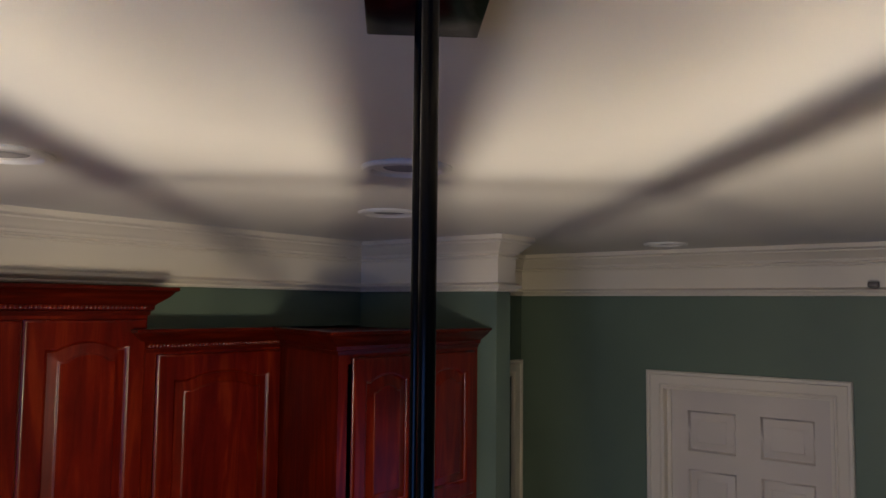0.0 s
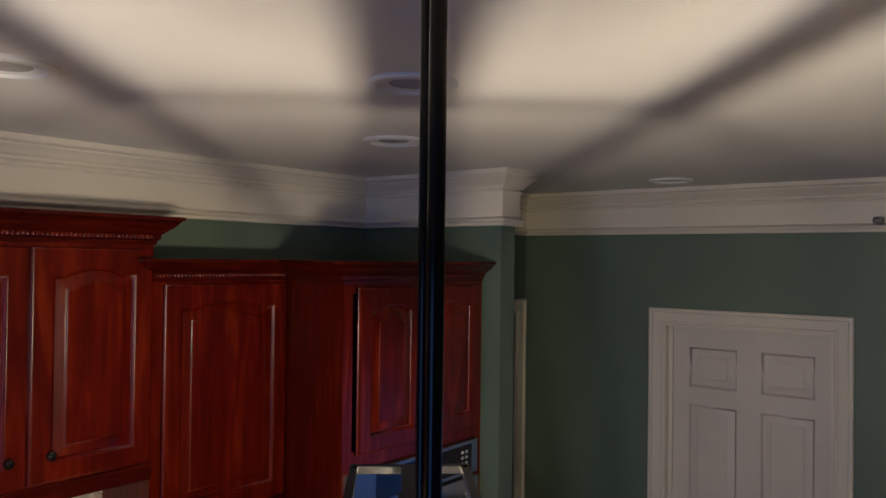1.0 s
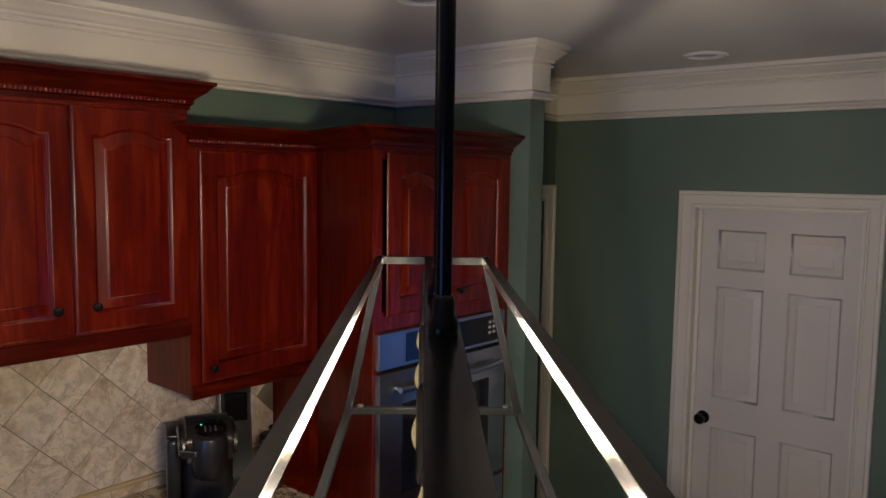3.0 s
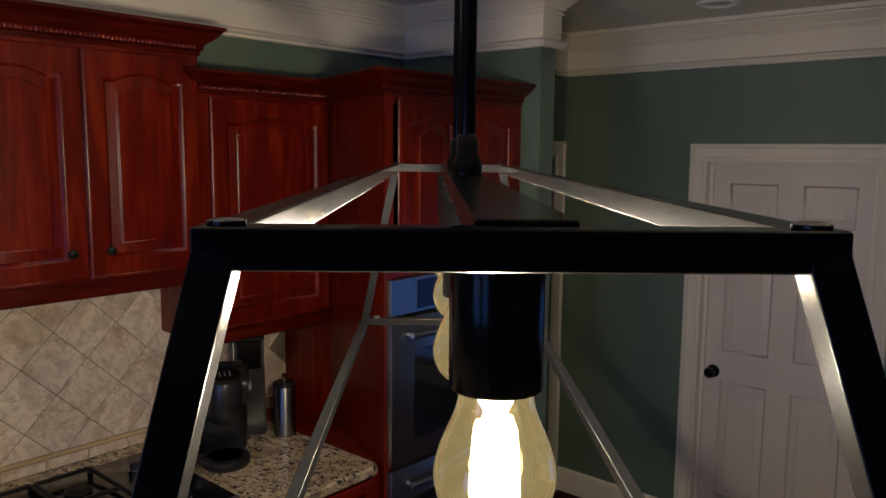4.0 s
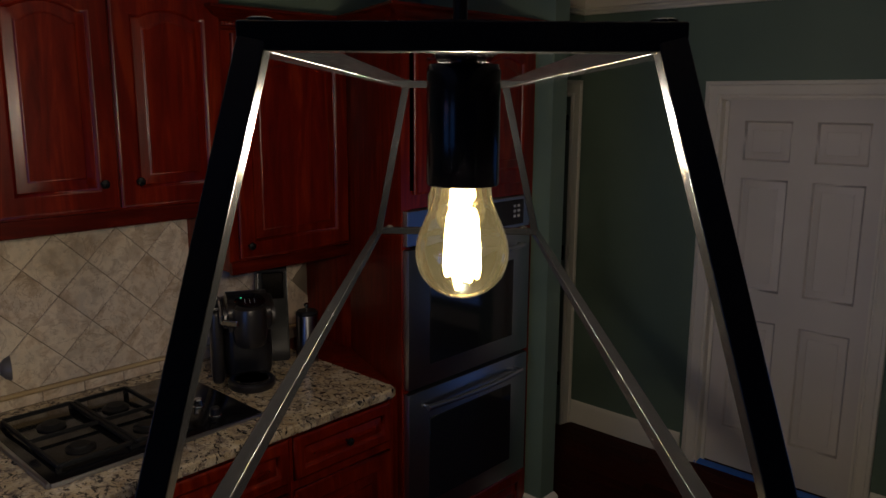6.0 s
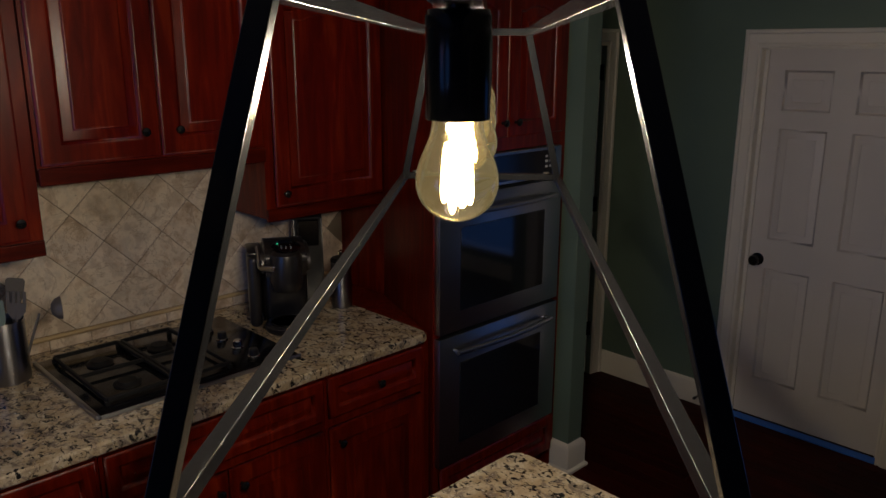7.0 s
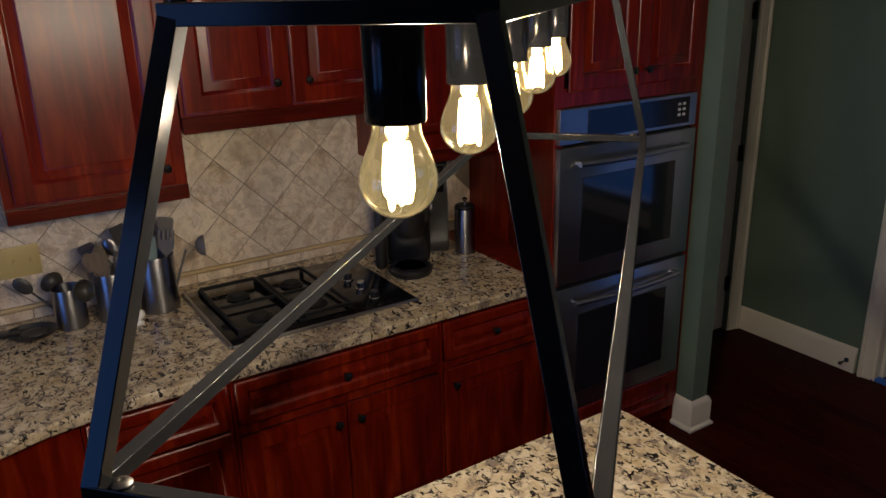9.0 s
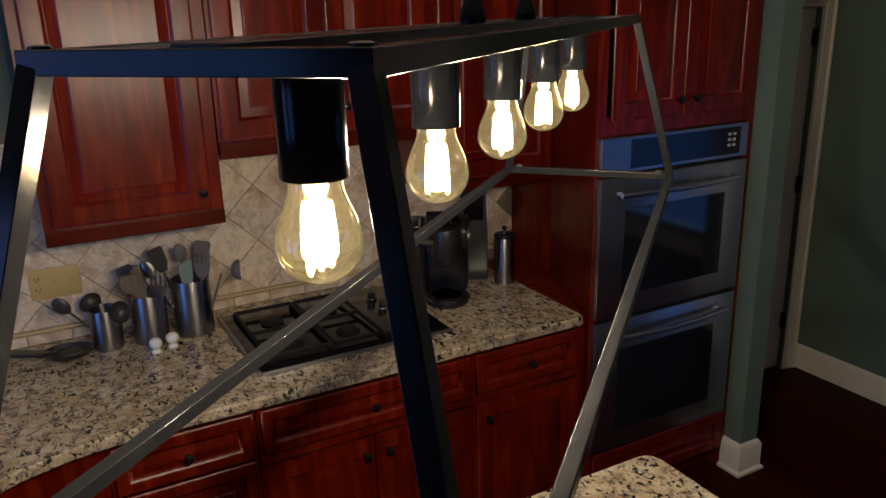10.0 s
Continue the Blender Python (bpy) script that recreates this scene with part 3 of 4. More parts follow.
for k in range(5):
    y = (k - 2) * 0.2017
    m = pose(0, y, SOCKZ)
    so = part("lamp_socket", lathe(B(), [(0.0155, 0.004), (0.0190, 0.0), (0.0197, 0.001), (0.0197, 0.060), (0.0185, 0.0635), (0.0073, 0.064), (0.0073, 0.070)], 32, m, cap=False), M_BLACK, ch, "black cylindrical lamp socket")
    gl = part("bulb", lathe(B(), BULB, 32, m, cap=False), M_BULBGLASS, ch, "clear amber filament bulb, lit")
    gl.visible_shadow = False
    fil = B()
    # strands thicker than real ones, widened towards their blown-out glow
    for a in range(8):
        ang, top = a * math.pi / 4 + 0.5 + k, SOCKZ - 0.013 - 0.0015 * (a % 2)
        end = 0.036 + 0.0022 * ((a * 3 + k) % 4)
        prof = [(0.0, 0.0), (0.0016, 0.0006), (0.0024, 0.004), (0.0028, 0.014), (0.0028, end - 0.007), (0.0022, end - 0.003), (0.0012, end - 0.0006), (0.0, end)]
        lean = pose(math.cos(ang) * 0.0068, y + math.sin(ang) * 0.0068, top) @ Matrix.Rotation(-0.05, 4, Vector((-math.sin(ang), math.cos(ang), 0))) @ pose(0, 0, 0, 180, 0, 0)
        lathe(fil, prof, 8, lean, cap=False)
    # solid emissive core modelled to the outline of the glare, no real filament
    lathe(fil, [(0.0, 0.0), (0.0068, 0.0012), (0.0074, 0.005), (0.0052, 0.009), (0.0050, 0.012), (0.0078, 0.016), (0.0086, 0.024), (0.0086, 0.044), (0.0074, 0.049), (0.0045, 0.0515), (0.0, 0.0525)], 16, pose(0, y, SOCKZ - 0.001, 180, 0, 0), cap=False)
    fo = part("filament", fil, M_FILAMENT, ch, "glowing filament strands round a core shaped as their glare")
    fo.visible_shadow = False
    part("filament_stem", cyl(B(), (0, y, SOCKZ - 0.01), (0, y, SOCKZ + 0.004), 0.004, 10), M_CERAMIC, ch)
    lamp = bpy.data.lights.new("bulb_light", "POINT")
    lamp.energy, lamp.color, lamp.shadow_soft_size = BULB_WATTS, (1.0, 0.892, 0.75), 0.0075
    lo = new("bulb_light", lamp)
    lo.matrix_world = pose(CX, CY, 0, 0, 0, YAW) @ pose(0, y, SOCKZ - 0.028)
    if k == 2:
        bm = B()
        for z in (0.034, 0.041, 0.048, 0.020, 0.013):
            for a in range(-6, 7):
                if z < 0.03 and abs(a) > 4:
                    continue
                a0, a1 = radians(-45 + a * 7), radians(-45 + a * 7 + 5.5)
                vs = [bm.verts.new(m @ Vector((0.0192 * math.cos(t), 0.0192 * math.sin(t), zz))) for t, zz in ((a0, z), (a1, z), (a1, z + 0.003), (a0, z + 0.003))]
                bm.faces.new(vs)
        part("rating_label", bm, M_WHITEINK, so, "pale printed rating label", smooth=False)

# ---- cabinets ----


def cabinet_door(parent, x0, x1, z0, z1, arch=0.034, knob_at=None, y=0.0, name="cabinet_door", stile=0.06):
    bm = B()
    ring_panel(bm, x0 + stile, x1 - stile, z0 + stile, z1 - stile, y - 0.021, [(0, 0.0), (0.0045, 0.0009), (0.0085, 0.0034), (0.011, 0.0072), (0.0118, 0.0104), (0.0135, 0.011), (0.017, 0.011), (0.043, 0.0055), (0.0475, 0.0014), (0.0515, 0.0006)], arch=arch, outer=(x0, x1, z0, z1, y))
    d = part(name, bm, M_CHERRY, parent, hard=True)
    if knob_at:
        knob(d, knob_at[0], y - 0.021, knob_at[1])
    return d


def knob(parent, x, y, z):
    k = lathe(B(), [(0.0, 0), (0.007, 0), (0.006, 0.006), (0.006, 0.012), (0.013, 0.017), (0.0155, 0.022), (0.0145, 0.027), (0.008, 0.031), (0, 0.032)], 20)
    return part("knob", k, M_BRONZE, parent, "dark bronze round knob", pose(x, y, z, 90, 0, 0))


def cab_crown(parent, path, z, h, out, rope=True):
    """Crown of a cabinet along a plan path in local x, y, and its rope of beads."""
    p = [(0, z), (0.006, z), (0.008, z + 0.16 * h), (0.016, z + 0.2 * h), (0.018, z + 0.36 * h), (0.024, z + 0.42 * h), (out * 0.45, z + 0.5 * h), (out * 0.7, z + 0.66 * h), (out * 0.88, z + 0.84 * h), (out, z + 0.88 * h), (out, z + h), (0, z + h)]
    part("crown", sweep(B(), path, p), M_CHERRY_X, parent)
    if rope:
        bm = B()
        for (ax, ay), (bx, by) in zip(path, path[1:]):
            d = Vector((bx - ax, by - ay))
            n = int(d.length / 0.0145)
            d.normalize()
            o = Vector((d.y, -d.x)) * 0.0205
            for i in range(n):
                c = Vector((ax, ay)) + d * (0.006 + i * 0.0145) + o
                mm = Matrix.Translation((c.x, c.y, z + 0.28 * h)) @ Matrix.Rotation(math.atan2(d.y, d.x), 4, "Z") @ Matrix.Rotation(radians(35), 4, "Y") @ Matrix.Diagonal((1.0, 0.7, 1.35, 1))
                bmesh.ops.create_icosphere(bm, subdivisions=1, radius=0.0072, matrix=mm)
        tagged(part("rope_moulding", bm, M_CHERRY, parent, "carved rope moulding"), kind="stuff")


def upper(name, y0, y1, face, z0, z1, doors, crown_z, crown_h, label, arch=0.026, rail=0.045, ends=(True, True), knob_z=0.1):
    w, d = y1 - y0, face - WALL
    ob = thing(name, pose(face, y0, 0, 0, 0, 90), label, "cabinet", "upper cabinets")
    bm = box(B(), 0, w, 0, d, z0, z1 + 0.06)
    part("carcass", bm, M_CHERRY, ob, smooth=False)
    part("light_rail", box(B(), 0, w, -0.012, 0.008, z0 - 0.012, z0 + rail, 0.004), M_CHERRY_X, ob, hard=True)
    for x0, x1, kx in doors:
        cabinet_door(ob, x0, x1, z0 + rail + 0.008, z1 - 0.012, arch, (kx, z0 + rail + knob_z))
    path = [(0, d), (0, 0), (w, 0), (w, d)]
    if not ends[0]:
        path = path[1:]
    if not ends[1]:
        path = path[:-1]
    cab_crown(ob, path, crown_z, crown_h, 0.075)
    return ob


AB0, AB1 = 0.885, 1.71
upper("hood_cabinet", AB0, AB1, -2.318, 1.597, 2.39, [(0.012, 0.404, 0.345), (0.411, AB1 - AB0 - 0.012, 0.468)], 2.392, 0.097, "tall cherry double-door cabinet above the cooktop", knob_z=0.095)
upper("side_cabinet", AB1 + 0.003, TOWER_B - 0.003, -2.33, 1.352, 2.265, [(0.042, TOWER_B - AB1 - 0.016, 0.075)], 2.263, 0.082, "single-door cherry wall cabinet beside the oven tower", ends=(True, False), knob_z=0.06, rail=0.04)
upper("corner_cabinet", 0.305, AB0 - 0.003, -2.33, 1.37, 2.28, [(0.03, AB0 - 0.305 - 0.045, 0.505)], 2.285, 0.085, "single-door cherry wall cabinet by the outlets", ends=(True, False), knob_z=0.07, rail=0.04)

# oven tower
TW = TOWER1 - TOWER0
tower = thing("oven_tower", pose(TOWER_X, TOWER0, 0, 0, 0, 90), "tall cherry cabinet housing a double wall oven", "cabinet")
TD = TOWER_X - WALL
TS, TK = TOWER_B - TOWER0, 0.545     # the near side runs back at an angle


def plan_prism(bm, pts, z0, z1):
    lo = [bm.verts.new((x, y, z0)) for x, y in pts]
    hi = [bm.verts.new((x, y, z1)) for x, y in pts]
    bm.faces.new(lo[::-1]), bm.faces.new(hi)
    for k in range(len(pts)):
        j = (k + 1) % len(pts)
        bm.faces.new((lo[k], lo[j], hi[j], hi[k]))
    return bm


part("side_panel", plan_prism(B(), [(0, 0), (0.02, 0), (TS + 0.02, TK), (TS + 0.02, TD), (TS, TD), (TS, TK)], 0.0, 2.33), M_CHERRY, tower, smooth=False)
part("side_panel", box(B(), TW - 0.02, TW, 0, TD, 0.0, 2.33), M_CHERRY, tower, smooth=False)
part("back_panel", box(B(), TS + 0.02, TW - 0.02, TD - 0.02, TD, 0.0, 2.33), M_CHERRY, tower, smooth=False)
for z0, z1 in ((1.625, 1.65), (2.305, 2.33), (0.10, 0.30)):
    part("shelf", plan_prism(B(), [(0.024, 0.004), (TW - 0.02, 0.004), (TW - 0.02, TD - 0.02), (TS + 0.024, TD - 0.02), (TS + 0.024, TK)], z0, z1), M_CHERRY, tower, smooth=False)
part("filler", plan_prism(B(), [(0.004, 0.03), (TS - 0.004, TK), (TS - 0.004, TD - 0.006), (0.004, TD - 0.006)], 0.0, 0.905), M_CHERRY, tower, smooth=False)
part("toe_kick", box(B(), 0.06, TW - 0.02, 0.06, 0.08, 0, 0.1), M_CHERRY, tower, smooth=False)
bm = B()
box(bm, 0.0, 0.045, -0.002, 0.0, 0.1, 2.27)
box(bm, TW - 0.045, TW, -0.002, 0.0, 0.1, 2.27)
box(bm, 0.045, TW - 0.045, -0.002, 0.0, 1.61, 1.68)
box(bm, 0.045, TW - 0.045, -0.002, 0.0, 2.23, 2.27)
box(bm, TW / 2 - 0.02, TW / 2 + 0.02, -0.002, 0.0, 1.68, 2.23)
part("face_frame", bm, M_CHERRY, tower, smooth=False)
cabinet_door(tower, 0.06, TW / 2 - 0.003, 1.665, 2.25, 0.024, (TW / 2 - 0.04, 1.725), -0.002, stile=0.055)
cabinet_door(tower, TW / 2 + 0.003, TW - 0.04, 1.665, 2.25, 0.024, (TW / 2 + 0.04, 1.725), -0.002, stile=0.055)
cabinet_door(tower, 0.03, TW - 0.03, 0.112, 0.30, 0.0, None, -0.002, "drawer_front", 0.045)
cab_crown(tower, [(TS, TK), (0, 0), (TW, 0)], 2.263, 0.082, 0.075, rope=False)

# double wall oven
OW = 0.757
oven = thing("double_oven", pose(TOWER_X + 0.004, TOWER0 + 0.008, 0, 0, 0, 90), "stainless steel double wall oven with dark windows", "oven")
part("oven_body", box(B(), 0.17, OW - 0.03, 0.012, 0.42, 0.31, 1.60), M_PLASTIC, oven, smooth=False)
panel = part("control_panel", box(B(), 0, OW, -0.022, 0.012, 1.472, 1.607, 0.004, 2), M_STEEL, oven, hard=True)
part("display", box(B(), 0.14, OW - 0.045, -0.0245, -0.021, 1.486, 1.594, 0.001), M_SCREEN, panel, "black glass control display")
bm = B()
for i, z in enumerate((1.562, 1.540, 1.518)):
    box(bm, OW - 0.118, OW - 0.101, -0.0255, -0.024, z, z + 0.011)
    box(bm, OW - 0.090, OW - 0.073, -0.0255, -0.024, z, z + 0.011)
part("button_marks", bm, M_GREYINK, panel, "grey button marks", smooth=False)


def oven_door(z0, z1):
    bm = B()
    box(bm, 0, OW, -0.028, 0.010, z0, z1, 0.004, 2)
    d = part("oven_door", bm, M_STEEL, oven)
    part("oven_window", box(B(), 0.115, OW - 0.115, -0.031, -0.026, z0 + 0.085, z1 - 0.125, 0.002), M_OVENGLASS, d, "dark tinted oven window")
    bm = B()
    n, rings = 24, []
    for i in range(n + 1):
        t = i / n
        c = Vector((0.075 + (OW - 0.15) * t, -0.058 - 0.022 * math.sin(math.pi * t), z1 - 0.062))
        rings.append([bm.verts.new(c + Vector((0, math.cos(a * math.pi / 6) * 0.0115, math.sin(a * math.pi / 6) * 0.0115))) for a in range(12)])
    for ra, rb in zip(rings, rings[1:]):
        for k in range(12):
            bm.faces.new((ra[k], ra[(k + 1) % 12], rb[(k + 1) % 12], rb[k]))
    bm.faces.new(rings[0]), bm.faces.new(rings[-1][::-1])
    for x in (0.085, OW - 0.085):
        cyl(bm, (x, -0.026, z1 - 0.062), (x, -0.064, z1 - 0.062), 0.009, 12)
    part("oven_handle", bm, M_STEEL, d, "curved steel bar handle")


oven_door(0.905, 1.460)
oven_door(0.315, 0.888)

# ---- base cabinets along the cooking wall ----
FRONT = -1.83
END = 2.105


def base_cabinet(y0, y1, drawers, doors, label):
    w, d = y1 - y0, FRONT - WALL
    ob = thing("base_cabinet", pose(FRONT, y0, 0, 0, 0, 90), label, "cabinet", "base cabinets")
    part("carcass", box(B(), 0, w, 0, d, 0.1, 0.874), M_CHERRY, ob, smooth=False)
    part("toe_kick", box(B(), 0, w, 0.07, d, 0, 0.1), M_CHERRY, ob, smooth=False)
    for x0, x1, z0, z1 in drawers:
        cabinet_door(ob, x0, x1, z0, z1, 0.0, ((x0 + x1) / 2, (z0 + z1) / 2), 0.0, "drawer_front", 0.035)
    for x0, x1, kx in doors:
        cabinet_door(ob, x0, x1, 0.115, 0.66, 0.0, (kx, 0.6), 0.0, stile=0.055)
    return ob


base_cabinet(0.36, 0.80, [(0.012, 0.428, 0.70, 0.86), (0.012, 0.428, 0.42, 0.69), (0.012, 0.428, 0.115, 0.41)], [], "cherry drawer base cabinet under the granite counter")
base_cabinet(0.803, 1.60, [(0.012, 0.785, 0.70, 0.86)], [(0.012, 0.395, 0.355), (0.402, 0.785, 0.44)], "cherry base cabinet under the cooktop")
base_cabinet(1.603, TOWER0 - 0.006, [(0.012, 0.47, 0.70, 0.86)], [(0.012, 0.47, 0.05)], "cherry base cabinet next to the oven tower")
# corner base turning towards the room
cb = thing("corner_base_cabinet", pose(0, 0, 0), "curved cherry corner base cabinet", "cabinet", "base cabinets")
bm = B()
pts = [(WALL, 0.357), (FRONT, 0.357), (FRONT + 0.02, 0.18), (FRONT + 0.10, 0.0), (FRONT + 0.24, -0.15), (FRONT + 0.42, -0.24), (0.3, -0.27), (0.3, -0.9), (WALL, -0.9)]
lo_v = [bm.verts.new((x, y, 0.0)) for x, y in pts]
hi_v = [bm.verts.new((x, y, 0.874)) for x, y in pts]
bm.faces.new(lo_v), bm.faces.new(hi_v)
for k in range(len(pts)):
    j = (k + 1) % len(pts)
    bm.faces.new((lo_v[k], lo_v[j], hi_v[j], hi_v[k]))
part("carcass", bm, M_CHERRY, cb, smooth=False)


def slab(bm, pts, z0, z1, e=0.006):
    """A stone slab with an eased edge, counter-clockwise plan."""
    n = len(pts)
    inn = []
    for i, p in enumerate(pts):
        p, a, b = Vector(p), Vector(pts[i - 1]), Vector(pts[(i + 1) % n])
        d0, d1 = (p - a).normalized(), (b - p).normalized()
        k = Vector((-d0.y, d0.x)) + Vector((-d1.y, d1.x))
        k.normalize()
        inn.append(p + k * e / max(0.3, k.dot(Vector((-d0.y, d0.x)))))
    rows = [[bm.verts.new((x, y, z0)) for x, y in inn], [bm.verts.new((x, y, z0 + e)) for x, y in pts], [bm.verts.new((x, y, z1 - e)) for x, y in pts], [bm.verts.new((x, y, z1)) for x, y in inn]]
    bm.faces.new(rows[0][::-1]), bm.faces.new(rows[-1])
    for a, b in zip(rows, rows[1:]):
        for k in range(n):
            j = (k + 1) % n
            bm.faces.new((a[k], a[j], b[j], b[k]))
    return bm


E_X = -1.802
counter_pts = [(WALL + 0.004, -0.9), (0.3, -0.9), (0.3, -0.24), (-1.35, -0.21), (-1.50, -0.15), (-1.63, -0.02), (-1.735, 0.14), (-1.78, 0.27), (E_X, 0.40), (E_X, END - 0.03), (E_X - 0.009, END - 0.009), (E_X - 0.03, END), (WALL + 0.004, END)]
ct = thing("countertop", pose(0, 0, 0), "polished speckled cream and black granite countertop", "countertop")
part("slab", slab(B(), counter_pts, 0.876, COUNTER), M_GRANITE, ct)

# island
isl = thing("kitchen_island", pose(0, 0, 0), "dark cherry kitchen island cabinet", "island")
IX, IY = -0.957, 1.645
part("carcass", box(B(), IX + 0.04, 0.75, 0.45, IY - 0.04, 0.1, 0.874), M_CHERRY, isl, smooth=False)
part("toe_kick", box(B(), IX + 0.10, 0.7, 0.5, IY - 0.10, 0.0, 0.1), M_CHERRY, isl, smooth=False)
for k in range(2):
    bm = B()
    x0 = 0.02 + k * 0.58
    ring_panel(bm, x0 + 0.06, x0 + 0.5, 0.2, 0.8, -0.02, [(0, 0), (0.004, 0.006), (0.02, 0.009), (0.05, 0.002)], outer=(x0, x0 + 0.56, 0.13, 0.86, 0.0))
    part("end_panel", bm, M_CHERRY, isl, at=pose(IX + 0.04, IY - 0.04 - 0.02, 0, 0, 0, -90))
it = thing("island_top", pose(0, 0, 0), "polished speckled granite island top", "countertop")
part("slab", slab(B(), [(IX, 0.40), (0.8, 0.40), (0.8, IY), (IX + 0.05, IY), (IX + 0.02, IY - 0.008), (IX + 0.006, IY - 0.024), (IX, IY - 0.05)], 0.876, COUNTER), M_GRANITE, it)

# ---- cooktop ----
ck = thing("cooktop", pose(-1.95, 0.835, COUNTER, 0, 0, 90), "black glass cooktop with steel end trims and iron grates", "cooktop")
CW, CD = 0.755, 0.58
part("glass_top", box(B(), 0.03, CW - 0.005, 0.004, CD, 0.0, 0.012, 0.003, 2), M_BLACKGLASS, ck)
part("end_trim", box(B(), 0.016, 0.03, 0, CD + 0.004, 0.0, 0.016, 0.004, 2), M_STEEL, ck, "brushed steel end trim")
part("front_trim", box(B(), 0.03, CW, -0.006, 0.004, 0.0, 0.013, 0.003, 2), M_STEEL, ck, "brushed steel front trim")


def grate(x0, x1, y0, y1):
    bm = B()
    z = 0.012
    for y in (y0, y1):
        box(bm, x0, x1, y - 0.006, y + 0.006, z + 0.012, z + 0.026, 0.002)
    for x in (x0, x1):
        box(bm, x - 0.006, x + 0.006, y0, y1, z + 0.012, z + 0.025, 0.002)
        for y in (y0, y1):
            box(bm, x - 0.007, x + 0.007, y - 0.007, y + 0.007, z, z + 0.013)
    cy = (y0 + y1) / 2
    box(bm, x0, x1, cy - 0.005, cy + 0.005, z + 0.013, z + 0.027, 0.002)
    part("grate", bm, M_IRON, ck, "black cast-iron grate")
    for yy in ((y0 + cy) / 2, (y1 + cy) / 2):
        b = part("burner", lathe(B(), [(0.045, 0), (0.045, 0.006), (0.034, 0.01), (0.03, 0.016), (0, 0.018)], 24, pose((x0 + x1) / 2, yy, z)), M_IRON, ck, "black burner cap")


grate(0.075, 0.30, 0.06, CD - 0.05)
grate(0.315, 0.50, 0.06, CD - 0.05)
for i in range(4):
    k = part("control_knob", lathe(B(), [(0.021, 0.0), (0.021, 0.004), (0.0175, 0.006), (0.0165, 0.026), (0.013, 0.03), (0, 0.031)], 24, pose(0.62, 0.10 + 0.115 * i, 0.012)), M_CHROME if i == 1 else M_PLASTIC, ck, "control knob")
    part("chrome_collar", lathe(B(), [(0.0225, 0.0), (0.0225, 0.003), (0.021, 0.0045)], 24, pose(0.62, 0.10 + 0.115 * i, 0.012)), M_CHROME, k)

# ---- counter things ----


def canister(x, y, r, h, label):
    ob = thing("utensil_canister", pose(x, y, COUNTER), label, "canister", "steel canisters")
    prof = [(0, 0.0), (r - 0.002, 0.0), (r, 0.003), (r, h - 0.003), (r - 0.001, h), (r - 0.003, h - 0.002), (r - 0.003, 0.006), (0, 0.006)]
    part("canister_body", lathe(B(), prof, 40, cap=False), M_STEEL_CAN, ob)
    return ob


def stick(name, cx, cy, ang, lean, length, head, material, hm=None):
    """A utensil leaning out of a canister: handle and a head of its own."""
    ob = thing(name, pose(cx, cy, COUNTER + 0.012, 0, 0, ang) @ pose(0, 0, 0, 0, lean, 0), {"spoon": "grey slotted cooking spoon in a canister", "spatula": "flat kitchen spatula standing in a canister", "ladle": "grey nylon ladle in a canister", "fork": "grey spaghetti fork in a canister", "whisk": "round-headed cooking spoon in a canister"}[head], name.replace("_", " "), "utensils")
    part("handle", lathe(B(), [(0.0, 0.0), (0.005, 0.002), (0.006, 0.03), (0.0045, length * 0.5), (0.004, length - 0.05)], 10), material, ob)
    z = length
    bm = B()
    if head in ("spoon", "whisk"):
        ball(bm, (0, 0, z - 0.02), 0.03, 0.85, 0.28, 1.25, 14)
    elif head == "ladle":
        lathe(bm, [(0, 0.0), (0.02, 0.004), (0.034, 0.016), (0.041, 0.034), (0.038, 0.034), (0.031, 0.018), (0.018, 0.008), (0, 0.005)], 20, pose(0.03, 0, z - 0.03, 0, 70, 0), cap=False)
    elif head == "spatula":
        prism(bm, [(-0.014, -0.06), (0.014, -0.06), (0.026, -0.03), (0.030, 0.025), (0.025, 0.034), (-0.022, 0.038), (-0.029, 0.030), (-0.026, -0.03)], 0.005, pose(0, -0.0025, z - 0.01))
    elif head == "fork":
        prism(bm, [(-0.012, -0.055), (0.012, -0.055), (0.028, -0.03), (0.03, 0.0), (-0.03, 0.0), (-0.028, -0.03)], 0.006, pose(0, -0.003, z - 0.02))
        for i in range(4):
            prism(bm, [(-0.005, 0.0), (0.005, 0.0), (0.004, 0.042), (-0.004, 0.042)], 0.006, pose(-0.0245 + i * 0.0163, -0.003, z - 0.022))
    part("head", bm, hm or material, ob)
    return ob


